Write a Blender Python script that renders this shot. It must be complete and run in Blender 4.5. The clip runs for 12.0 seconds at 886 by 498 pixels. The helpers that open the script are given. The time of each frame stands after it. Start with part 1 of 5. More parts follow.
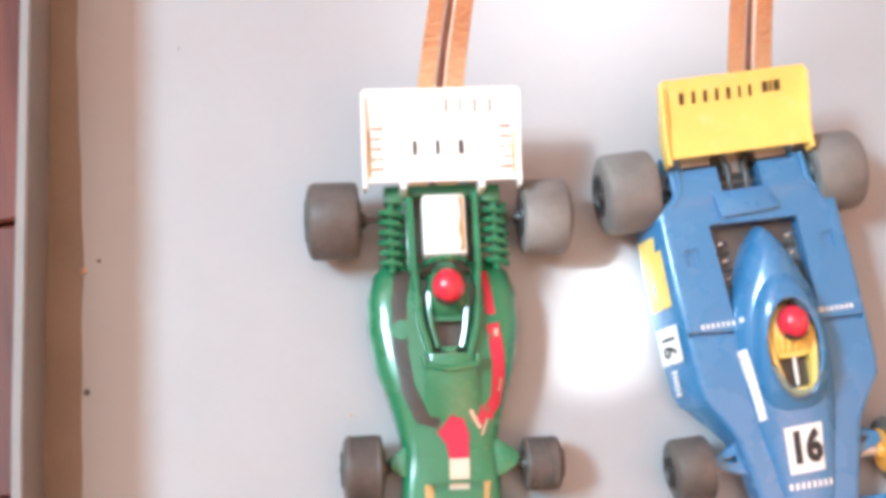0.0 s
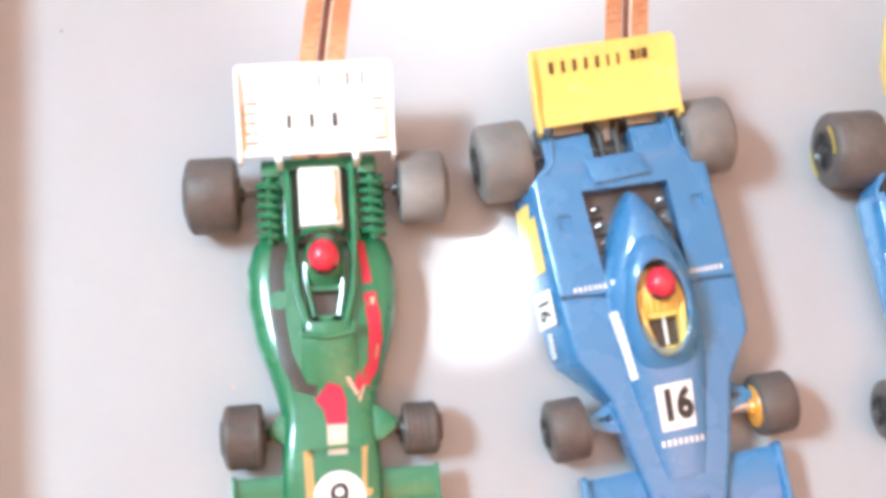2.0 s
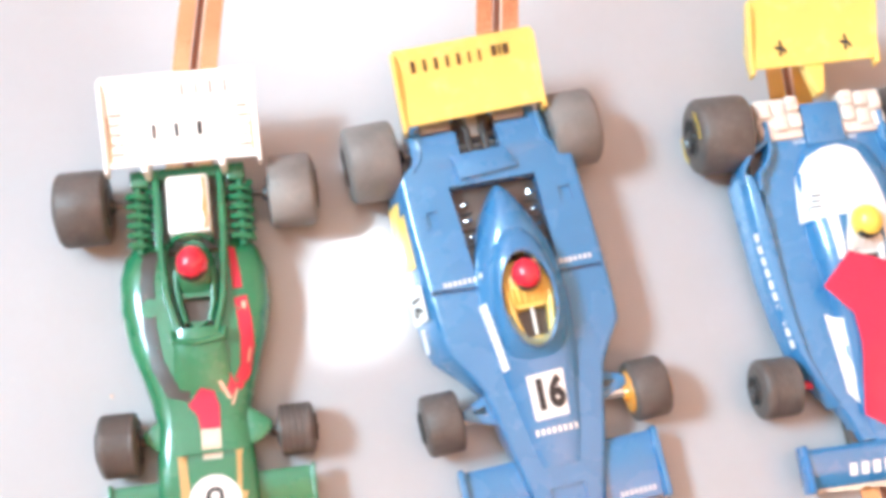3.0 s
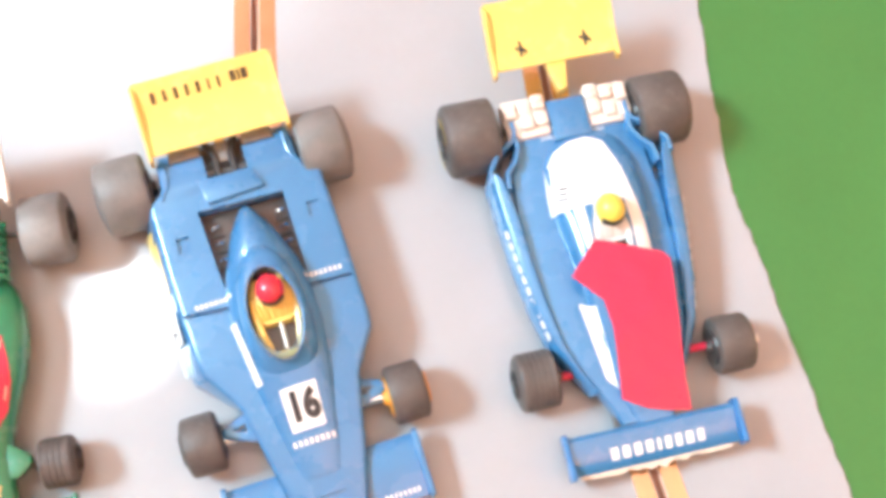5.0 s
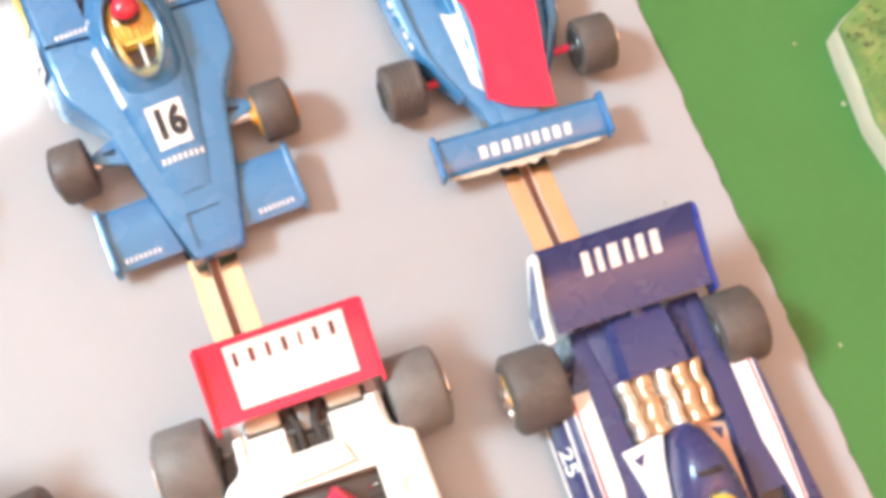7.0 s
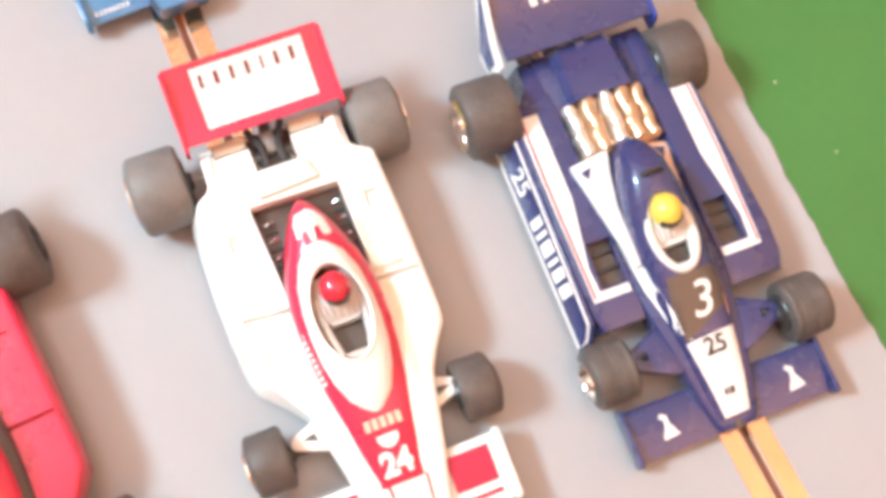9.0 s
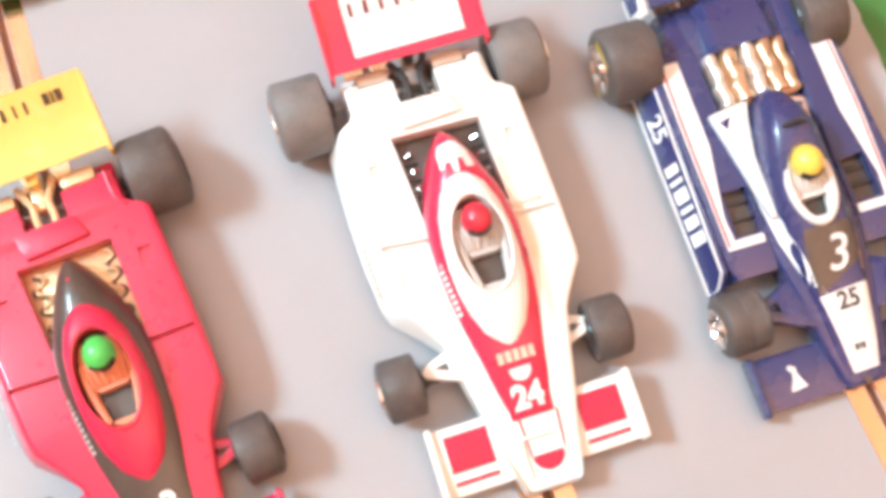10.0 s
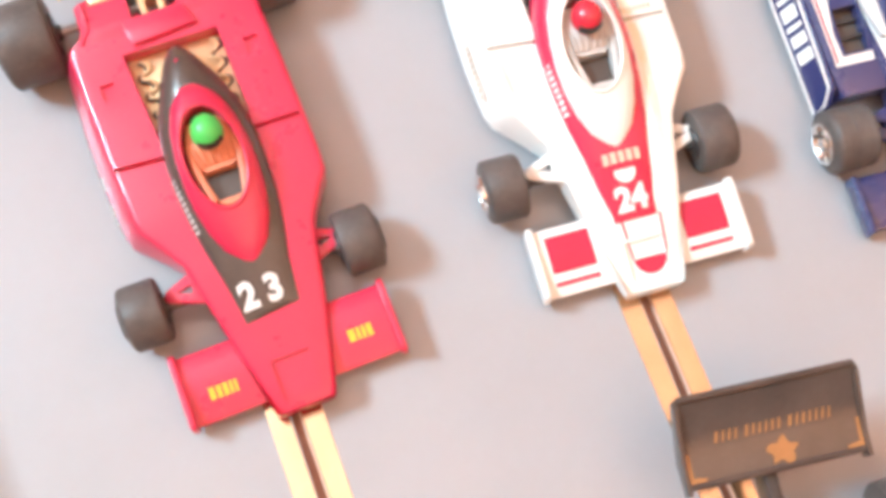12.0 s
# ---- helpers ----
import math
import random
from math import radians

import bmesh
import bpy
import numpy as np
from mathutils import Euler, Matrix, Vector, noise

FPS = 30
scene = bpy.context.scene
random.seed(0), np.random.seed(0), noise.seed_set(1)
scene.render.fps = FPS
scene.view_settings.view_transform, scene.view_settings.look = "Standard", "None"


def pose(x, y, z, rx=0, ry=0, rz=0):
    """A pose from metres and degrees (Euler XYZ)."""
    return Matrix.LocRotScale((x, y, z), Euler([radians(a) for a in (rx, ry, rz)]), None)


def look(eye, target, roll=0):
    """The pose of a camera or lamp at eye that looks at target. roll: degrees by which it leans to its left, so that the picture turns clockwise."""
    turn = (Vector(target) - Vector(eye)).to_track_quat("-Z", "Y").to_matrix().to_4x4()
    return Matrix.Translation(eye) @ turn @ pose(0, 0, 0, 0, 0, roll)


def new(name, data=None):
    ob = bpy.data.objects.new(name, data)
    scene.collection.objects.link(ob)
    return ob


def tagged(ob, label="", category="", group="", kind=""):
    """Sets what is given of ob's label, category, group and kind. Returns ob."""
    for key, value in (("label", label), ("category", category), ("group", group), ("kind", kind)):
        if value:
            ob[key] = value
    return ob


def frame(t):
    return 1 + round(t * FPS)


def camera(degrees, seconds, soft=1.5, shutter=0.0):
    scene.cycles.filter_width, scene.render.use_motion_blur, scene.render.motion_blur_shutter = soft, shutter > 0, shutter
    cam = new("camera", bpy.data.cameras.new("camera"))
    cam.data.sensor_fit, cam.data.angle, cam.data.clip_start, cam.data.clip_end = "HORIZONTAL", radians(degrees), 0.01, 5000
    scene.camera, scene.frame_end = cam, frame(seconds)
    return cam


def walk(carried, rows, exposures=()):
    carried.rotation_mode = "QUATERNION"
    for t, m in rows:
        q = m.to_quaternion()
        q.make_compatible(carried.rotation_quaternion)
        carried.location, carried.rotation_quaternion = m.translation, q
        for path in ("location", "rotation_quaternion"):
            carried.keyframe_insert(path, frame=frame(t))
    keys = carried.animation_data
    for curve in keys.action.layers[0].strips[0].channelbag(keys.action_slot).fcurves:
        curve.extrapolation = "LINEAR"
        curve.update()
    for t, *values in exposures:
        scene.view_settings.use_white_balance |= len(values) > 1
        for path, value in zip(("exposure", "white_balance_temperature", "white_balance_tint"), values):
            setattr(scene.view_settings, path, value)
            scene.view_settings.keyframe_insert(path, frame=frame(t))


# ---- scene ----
cam = camera(41.1, 12.0, soft=4.5)
PATH = [
    (0, (-0.11042, -0.03612, 0.28840), (-0.07738, 0.03603, -0.00092), 14.80),
    (0.5, (-0.11009, -0.04569, 0.28514), (-0.07610, 0.02333, -0.00483), 16.64),
    (1, (-0.10962, -0.05024, 0.28528), (-0.07491, 0.01807, -0.00477), 17.40),
    (1.5, (-0.09830, -0.04849, 0.28962), (-0.06268, 0.01978, -0.00033), 17.17),
    (2, (-0.08799, -0.04850, 0.29385), (-0.04959, 0.02183, 0.00475), 17.28),
    (2.5, (-0.07963, -0.05193, 0.29571), (-0.03630, 0.01749, 0.00709), 19.17),
    (3, (-0.05961, -0.06002, 0.29804), (-0.01867, 0.01349, 0.01008), 15.06),
    (3.2, (-0.05129, -0.06585, 0.29789), (-0.01138, 0.01161, 0.01082), 12.71),
    (4.8, (-0.00613, -0.08164, 0.30591), (0.03481, -0.00178, 0.01965), 8.68),
    (5, (-0.00115, -0.08580, 0.30512), (0.04193, -0.00332, 0.01992), 8.55),
    (5.5, (0.00518, -0.10675, 0.30000), (0.04939, -0.02009, 0.01622), 6.34),
    (6, (0.00868, -0.12251, 0.29513), (0.05294, -0.04000, 0.01012), 6.64),
    (6.5, (0.00837, -0.14282, 0.28950), (0.05427, -0.06383, 0.00374), 7.97),
    (7, (0.00151, -0.15529, 0.28974), (0.04770, -0.08268, 0.00234), 8.76),
    (7.5, (-0.00481, -0.17324, 0.28891), (0.04575, -0.10243, 0.00180), 10.15),
    (7.7, (-0.00550, -0.17954, 0.28835), (0.04575, -0.10911, 0.00127), 10.38),
    (9.3, (-0.02751, -0.22454, 0.28550), (0.02323, -0.15047, -0.00075), 8.96),
    (9.5, (-0.03171, -0.22433, 0.28495), (0.01631, -0.14844, -0.00129), 7.74),
    (10, (-0.05125, -0.22434, 0.28244), (-0.00745, -0.14981, -0.00483), 8.24),
    (10.5, (-0.07408, -0.22390, 0.28063), (-0.03279, -0.15220, -0.00773), 10.44),
    (11, (-0.09597, -0.21200, 0.28071), (-0.05617, -0.13730, -0.00710), 10.82),
    (11.5, (-0.09837, -0.22115, 0.27722), (-0.06400, -0.15042, -0.01229), 9.21),
    (12, (-0.08353, -0.25472, 0.26830), (-0.04611, -0.18280, -0.02053), 7.40),
]
walk(cam, [(t, look(eye, target, roll)) for t, eye, target, roll in PATH],
     exposures=[(0, -0.11, 6050, 10), (1.5, 0.01, 6020, 10), (2.5, 0.10, 6020, 10), (3.2, 0.14, 6050, 10), (5, 0.23, 6150, 10), (5.5, 0.23, 6220, 10), (7.0, 0.11, 6400, 10), (8, 0.08, 6380, 10), (10, 0.05, 6220, 10), (11, 0.0, 6150, 10), (12, 0.01, 6080, 10)])

# ---------- light ----------
world = bpy.data.worlds.new("world")
scene.world = world
world.use_nodes = True
sky_bg = world.node_tree.nodes["Background"]
sky_bg.inputs[0].default_value = (0.75, 0.85, 1.0, 1)
sky_bg.inputs[1].default_value = 0.2
scene.view_settings.exposure = 0.0

WALL_X, WIN_Y0, WIN_Y1, WIN_Z0, WIN_Z1 = -1.3, 0.22, 0.82, 1.23, 1.77
BACK_Y, BACK_X0, BACK_X1, BACK_Z0, BACK_Z1 = -1.9, -0.20, 1.40, 0.8, 2.2


def window_light():
    lamp = bpy.data.lights.new("window_daylight", "AREA")
    lamp.shape, lamp.size, lamp.size_y = "RECTANGLE", WIN_Y1 - WIN_Y0, WIN_Z1 - WIN_Z0
    lamp.energy, lamp.color = 93.0, (0.61, 0.885, 1.0)
    ob = new("window_daylight", lamp)
    eye = (WALL_X - 0.02, (WIN_Y0 + WIN_Y1) / 2, (WIN_Z0 + WIN_Z1) / 2)
    ob.matrix_world = look(eye, (eye[0] + 1, eye[1], eye[2]))


def fill_light():
    """Warm fill lamp, added behind the camera to tint the shadows; no window is seen there."""
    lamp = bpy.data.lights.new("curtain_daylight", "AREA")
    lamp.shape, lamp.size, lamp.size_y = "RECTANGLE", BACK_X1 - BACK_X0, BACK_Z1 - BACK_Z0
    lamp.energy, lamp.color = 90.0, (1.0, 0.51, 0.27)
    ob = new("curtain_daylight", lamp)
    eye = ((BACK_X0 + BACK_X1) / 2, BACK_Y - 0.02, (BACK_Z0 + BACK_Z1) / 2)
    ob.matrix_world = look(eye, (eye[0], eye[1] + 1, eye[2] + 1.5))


SUN_WAY = Vector((1.25, -0.46, -1.45))


def sun_light():
    """Low sun outside the west window; only the holes in the added sheet let it in."""
    lamp = bpy.data.lights.new("sun", "SUN")
    lamp.energy, lamp.color, lamp.angle = 9.0, (1.0, 0.97, 0.92), radians(0.3)
    ob = new("sun", lamp)
    ob.matrix_world = look((0, 0, 3), Vector((0, 0, 3)) + SUN_WAY)


window_light()
fill_light()
sun_light()

# ---------- materials ----------


def nodes_of(name):
    mat = bpy.data.materials.new(name)
    mat.use_nodes = True
    tree = mat.node_tree
    return mat, tree, tree.nodes["Principled BSDF"]


def noise_node(tree, scale, detail=4.0, rough=0.55):
    coord = tree.nodes.new("ShaderNodeTexCoord")
    n = tree.nodes.new("ShaderNodeTexNoise")
    n.inputs["Scale"].default_value, n.inputs["Detail"].default_value, n.inputs["Roughness"].default_value = scale, detail, rough
    tree.links.new(coord.outputs["Object"], n.inputs["Vector"])
    return n


def ramp_node(tree, source, stops):
    r = tree.nodes.new("ShaderNodeValToRGB")
    while len(r.color_ramp.elements) < len(stops):
        r.color_ramp.elements.new(0.5)
    for e, (pos, c) in zip(r.color_ramp.elements, stops):
        e.position, e.color = pos, (*c, 1)
    tree.links.new(source, r.inputs[0])
    return r


def surface(name, color, rough=0.4, metal=0.0, vary=0.12, scale=90.0, fine=900.0, bump=0.02, coat=0.0, dirt=None, dirt_at=(0.62, 0.75), spec=0.5):
    """A painted, moulded or rubbed surface: colour that varies at two scales, uneven gloss and a fine relief."""
    mat, tree, bsdf = nodes_of(name)
    big, small = noise_node(tree, scale), noise_node(tree, fine, 3.0)
    lo = tuple(max(0, c * (1 - vary)) for c in color)
    hi = tuple(min(1, c * (1 + vary)) for c in color)
    r1 = ramp_node(tree, big.outputs["Fac"], [(0.22, lo), (0.78, hi)])
    r2 = ramp_node(tree, small.outputs["Fac"], [(0.3, (1 - vary * 0.5,) * 3), (0.7, (1, 1, 1))])
    mix = tree.nodes.new("ShaderNodeMixRGB")
    mix.blend_type, mix.inputs[0].default_value = "MULTIPLY", 1.0
    tree.links.new(r1.outputs[0], mix.inputs[1])
    tree.links.new(r2.outputs[0], mix.inputs[2])
    out = mix.outputs[0]
    if dirt:
        spots = noise_node(tree, scale * 2.3, 6.0, 0.7)
        mask = ramp_node(tree, spots.outputs["Fac"], [(dirt_at[0], (0, 0, 0)), (dirt_at[1], (1, 1, 1))])
        over = tree.nodes.new("ShaderNodeMixRGB")
        tree.links.new(mask.outputs[0], over.inputs[0])
        tree.links.new(out, over.inputs[1])
        over.inputs[2].default_value = (*dirt, 1)
        out = over.outputs[0]
    tree.links.new(out, bsdf.inputs["Base Color"])
    gloss = ramp_node(tree, big.outputs["Fac"], [(0.2, (max(0.02, rough - 0.08),) * 3), (0.8, (min(1, rough + 0.1),) * 3)])
    tree.links.new(gloss.outputs[0], bsdf.inputs["Roughness"])
    bsdf.inputs["Metallic"].default_value = metal
    bsdf.inputs["Specular IOR Level"].default_value = spec
    bsdf.inputs["Coat Weight"].default_value = coat
    bsdf.inputs["Coat Roughness"].default_value = 0.08
    if bump:
        b = tree.nodes.new("ShaderNodeBump")
        b.inputs["Strength"].default_value, b.inputs["Distance"].default_value = bump * 10, 0.0002
        tree.links.new(small.outputs["Fac"], b.inputs["Height"])
        tree.links.new(b.outputs[0], bsdf.inputs["Normal"])
    return mat


BLUE = surface("blue_plastic", (0.048, 0.202, 0.42), 0.26, vary=0.06, coat=1.0, dirt=(0.07, 0.20, 0.40), dirt_at=(0.6, 0.95))
BLUE_TAMPO = surface("light_blue_plastic", (0.03, 0.18, 0.44), 0.26, vary=0.10, coat=0.6)
NAVY = surface("navy_plastic", (0.036, 0.044, 0.150), 0.26, vary=0.04, coat=0.6)
NAVY_EDGE = surface("bright_navy_plastic", (0.03, 0.06, 0.34), 0.3)
GREEN = surface("green_plastic", (0.025, 0.198, 0.090), 0.24, vary=0.14, coat=0.8)
RED = surface("red_plastic", (0.70, 0.026, 0.085), 0.3, vary=0.08, coat=0.5)
RED_TAPE = surface("red_tape", (0.66, 0.016, 0.075), 0.32, vary=0.08, bump=0.05, coat=0.3)
RED_DECAL = surface("red_decal", (0.58, 0.02, 0.07), 0.4, vary=0.1)
WHITE = surface("white_plastic", (0.88, 0.86, 0.82), 0.33, vary=0.04, dirt=(0.84, 0.72, 0.48), dirt_at=(0.66, 0.9), coat=0.2)
DECAL_WHITE = surface("white_decal", (0.85, 0.84, 0.82), 0.4, vary=0.05)
CREAM = surface("cream_plastic", (0.72, 0.62, 0.50), 0.4, vary=0.14, dirt=(0.45, 0.28, 0.18))
YELLOW = surface("yellow_plastic", (0.90, 0.62, 0.15), 0.34, vary=0.07, coat=0.2, dirt=(0.90, 0.68, 0.30), dirt_at=(0.52, 0.85))
YELLOW_DECAL = surface("yellow_decal", (0.85, 0.60, 0.05), 0.4, vary=0.08)
ORANGE = surface("orange_suit", (0.80, 0.29, 0.16), 0.5, vary=0.15)
OCHRE = surface("ochre_decal", (0.56, 0.36, 0.14), 0.45, vary=0.2)
# both blacks are raised a little, with lens haze put into their colour
BLACK = surface("black_plastic", (0.046, 0.042, 0.041), 0.35, vary=0.2)
BROWN_BLACK = surface("dark_brown_plastic", (0.092, 0.068, 0.057), 0.33, vary=0.25, coat=0.4)
AMBER = surface("amber_plastic", (0.85, 0.36, 0.05), 0.3, vary=0.1, coat=0.3)
MAROON_WORN = surface("faded_maroon_ink", (0.42, 0.20, 0.13), 0.5, vary=0.3, dirt=(0.8, 0.72, 0.62), dirt_at=(0.5, 0.62))
MAROON = surface("maroon_ink", (0.20, 0.03, 0.04), 0.5, vary=0.2)
SEPIA = surface("sepia_ink", (0.10, 0.055, 0.02), 0.5, vary=0.3)
SUIT_WHITE = surface("white_suit", (0.80, 0.77, 0.74), 0.5, vary=0.1)
INK = surface("black_ink", (0.032, 0.028, 0.030), 0.5, vary=0.2)
# rubber and its dust are lifted to carry haze in the colour
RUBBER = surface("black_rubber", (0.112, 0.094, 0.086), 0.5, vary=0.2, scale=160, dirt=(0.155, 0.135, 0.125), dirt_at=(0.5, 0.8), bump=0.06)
# a paler dusty copy, with window sheen and haze in its colour
RUBBER_GREY = surface("hazy_dusty_rubber", (0.20, 0.188, 0.18), 0.5, vary=0.18, scale=160, dirt=(0.22, 0.20, 0.19), dirt_at=(0.5, 0.8), bump=0.06)
CHROME = surface("chrome", (0.82, 0.80, 0.78), 0.12, metal=1.0, vary=0.05)
GOLD = surface("gold_plating", (0.88, 0.62, 0.36), 0.3, metal=0.4, vary=0.15)
GOLD_INK = surface("gold_ink", (0.42, 0.22, 0.09), 0.45, metal=0.3, vary=0.2)
SKIN_GREY = surface("grey_suit", (0.62, 0.58, 0.55), 0.5, vary=0.12)
GREEN_HELMET = surface("light_green_plastic", (0.10, 0.62, 0.12), 0.3, coat=0.3)
RED_HELMET = surface("red_gloss", (0.74, 0.03, 0.06), 0.22, coat=0.5, vary=0.05)
YELLOW_HELMET = surface("yellow_gloss", (0.86, 0.64, 0.10), 0.3, coat=0.3, vary=0.05)
COPPER = surface("copper_tape", (0.97, 0.64, 0.40), 0.13, metal=0.95, vary=0.12, scale=60, fine=700, bump=0.02)
DARK_SLOT = surface("slot_floor", (0.42, 0.20, 0.13), 0.6, vary=0.3)
PEACH = surface("pale_strip", (0.80, 0.52, 0.38), 0.5, vary=0.15)
GREY_PAINT = surface("grey_board_paint", (0.395, 0.40, 0.42), 0.34, vary=0.035, scale=14, fine=420, bump=0.012, coat=0.3, spec=0.6, dirt=(0.37, 0.365, 0.37), dirt_at=(0.45, 1.0))
BARE_BOARD = surface("bare_board", (0.27, 0.22, 0.18), 0.6, vary=0.15, scale=40)
GREEN_PAINT = surface("green_board_paint", (0.058, 0.20, 0.046), 0.5, vary=0.10, scale=16, fine=500, bump=0.02)
FENCE_PAINT = surface("fence_paint", (0.27, 0.255, 0.25), 0.5, vary=0.10, scale=60)
PLASTER = surface("plaster", (0.54, 0.49, 0.37), 0.8, vary=0.1, scale=120, bump=0.1)
FLOCK = surface("flock", (0.15, 0.26, 0.07), 0.9, vary=0.3, scale=70, dirt=(0.25, 0.29, 0.09), dirt_at=(0.46, 0.66), bump=0.2)
FLOCK_DARK = surface("dark_flock", (0.15, 0.17, 0.07), 0.9, vary=0.4, scale=200, dirt=(0.30, 0.26, 0.16), dirt_at=(0.5, 0.6), bump=0.2)
# colours of the unseen room, chosen to tint bounced light and reflections
WALL_PAINT = surface("ochre_wall_paint", (0.80, 0.62, 0.46), 0.8, vary=0.05, scale=3, fine=80)
CEILING_PAINT = surface("warm_ceiling_paint", (0.86, 0.78, 0.70), 0.8, vary=0.04, scale=3, fine=80)
NORTH_PAINT = surface("brown_wall_paint", (0.46, 0.25, 0.19), 0.7, vary=0.06, scale=3, fine=80)
WORN_RED = surface("worn_red_decal", (0.58, 0.025, 0.06), 0.4, vary=0.15, scale=140, dirt=(0.10, 0.15, 0.07), dirt_at=(0.60, 0.64))
WORN_BLACK = surface("worn_black_decal", (0.05, 0.038, 0.03), 0.42, vary=0.25, scale=140, dirt=(0.035, 0.15, 0.07), dirt_at=(0.62, 0.66))
CASTING = surface("grey_casting", (0.34, 0.32, 0.31), 0.35, metal=0.4, vary=0.2, scale=200)
CRUMB = surface("crumb", (0.70, 0.50, 0.36), 0.7, vary=0.2)
DARK_CRUMB = surface("dark_crumb", (0.10, 0.08, 0.07), 0.7, vary=0.2)


def wood_floor():
    mat, tree, bsdf = nodes_of("red_wood")
    coord = tree.nodes.new("ShaderNodeTexCoord")
    scale = tree.nodes.new("ShaderNodeMapping")
    scale.inputs["Scale"].default_value = (60.0, 4.0, 4.0)
    tree.links.new(coord.outputs["Object"], scale.inputs["Vector"])
    grain = tree.nodes.new("ShaderNodeTexNoise")
    grain.inputs["Scale"].default_value, grain.inputs["Detail"].default_value = 3.0, 8.0
    tree.links.new(scale.outputs[0], grain.inputs["Vector"])
    info = tree.nodes.new("ShaderNodeObjectInfo")
    r = ramp_node(tree, grain.outputs["Fac"], [(0.3, (0.075, 0.011, 0.007)), (0.7, (0.21, 0.040, 0.020))])
    hsv = tree.nodes.new("ShaderNodeHueSaturation")
    val = tree.nodes.new("ShaderNodeMapRange")
    val.inputs["To Min"].default_value, val.inputs["To Max"].default_value = 0.75, 1.2
    tree.links.new(info.outputs["Random"], val.inputs["Value"])
    tree.links.new(val.outputs[0], hsv.inputs["Value"])
    tree.links.new(r.outputs[0], hsv.inputs["Color"])
    tree.links.new(hsv.outputs[0], bsdf.inputs["Base Color"])
    bsdf.inputs["Roughness"].default_value = 0.4
    return mat


RED_WOOD = wood_floor()

# ---------- mesh tools (plans in millimetres) ----------
MM = 0.001


def finish(name, bm, material, smooth=35):
    me = bpy.data.meshes.new(name)
    bmesh.ops.recalc_face_normals(bm, faces=bm.faces[:])
    bm.to_mesh(me)
    bm.free()
    me.materials.append(material)
    if smooth:
        for p in me.polygons:
            p.use_smooth = True
        me.set_sharp_from_angle(angle=radians(smooth))
    return me


def part(name, bm, material, parent, label="", smooth=35):
    """One mesh object under a thing or a part; the plan is in millimetres."""
    bmesh.ops.scale(bm, vec=(MM, MM, MM), verts=bm.verts[:])
    ob = new(name, finish(name, bm, material, smooth))
    ob.parent = parent
    return tagged(ob, label)


def loft(rings, bm=None, cap=True):
    """A skin over rings of equal count, each a closed list of points."""
    bm = bm or bmesh.new()
    rows = [[bm.verts.new(p) for p in ring] for ring in rings]
    n = len(rings[0])
    for a, b in zip(rows, rows[1:]):
        for i in range(n):
            bm.faces.new((a[i], a[(i + 1) % n], b[(i + 1) % n], b[i]))
    if cap:
        bm.faces.new(rows[0])
        bm.faces.new(rows[-1][::-1])
    return bm


def box(x0, x1, y0, y1, z0, z1, bevel=0.4, bm=None):
    own = bmesh.new()
    bmesh.ops.create_cube(own, size=1)
    for v in own.verts:
        v.co = ((x0 + x1) / 2 + v.co.x * (x1 - x0), (y0 + y1) / 2 + v.co.y * (y1 - y0), (z0 + z1) / 2 + v.co.z * (z1 - z0))
    if bevel:
        bmesh.ops.bevel(own, geom=own.edges[:], offset=bevel, segments=2, affect="EDGES", profile=0.5)
    return merge(bm, own)


def shift(bm, dx=0.0, dy=0.0, dz=0.0):
    bmesh.ops.translate(bm, vec=(dx, dy, dz), verts=bm.verts[:])
    return bm


def merge(bm, own):
    if bm is None:
        return own
    me = bpy.data.meshes.new("join")
    own.to_mesh(me)
    own.free()
    bm.from_mesh(me)
    bpy.data.meshes.remove(me)
    return bm


def prism(outline, z0, z1, bevel=0.3, bm=None):
    """A flat plate with a given outline."""
    own = bmesh.new()
    lo = [own.verts.new((x, y, z0)) for x, y in outline]
    hi = [own.verts.new((x, y, z1)) for x, y in outline]
    own.faces.new(lo[::-1])
    own.faces.new(hi)
    n = len(outline)
    for i in range(n):
        own.faces.new((lo[i], lo[(i + 1) % n], hi[(i + 1) % n], hi[i]))
    bmesh.ops.recalc_face_normals(own, faces=own.faces[:])
    if bevel:
        bmesh.ops.bevel(own, geom=own.edges[:], offset=bevel, segments=2, affect="EDGES", profile=0.5)
    return merge(bm, own)


def turned(profile, at, axis="X", n=36, bm=None):
    """A body of revolution: profile of (along, radius), closed at its ends."""
    own = bmesh.new()
    rows = []
    for a, r in profile:
        ring = []
        for i in range(n):
            c, s = math.cos(2 * math.pi * i / n) * r, math.sin(2 * math.pi * i / n) * r
            p = {"X": (a, c, s), "Y": (c, a, s), "Z": (c, s, a)}[axis]
            ring.append(own.verts.new((p[0] + at[0], p[1] + at[1], p[2] + at[2])))
        rows.append(ring)
    for a, b in zip(rows, rows[1:]):
        for i in range(n):
            own.faces.new((a[i], a[(i + 1) % n], b[(i + 1) % n], b[i]))
    own.faces.new(rows[0])
    own.faces.new(rows[-1][::-1])
    bmesh.ops.recalc_face_normals(own, faces=own.faces[:])
    return merge(bm, own)


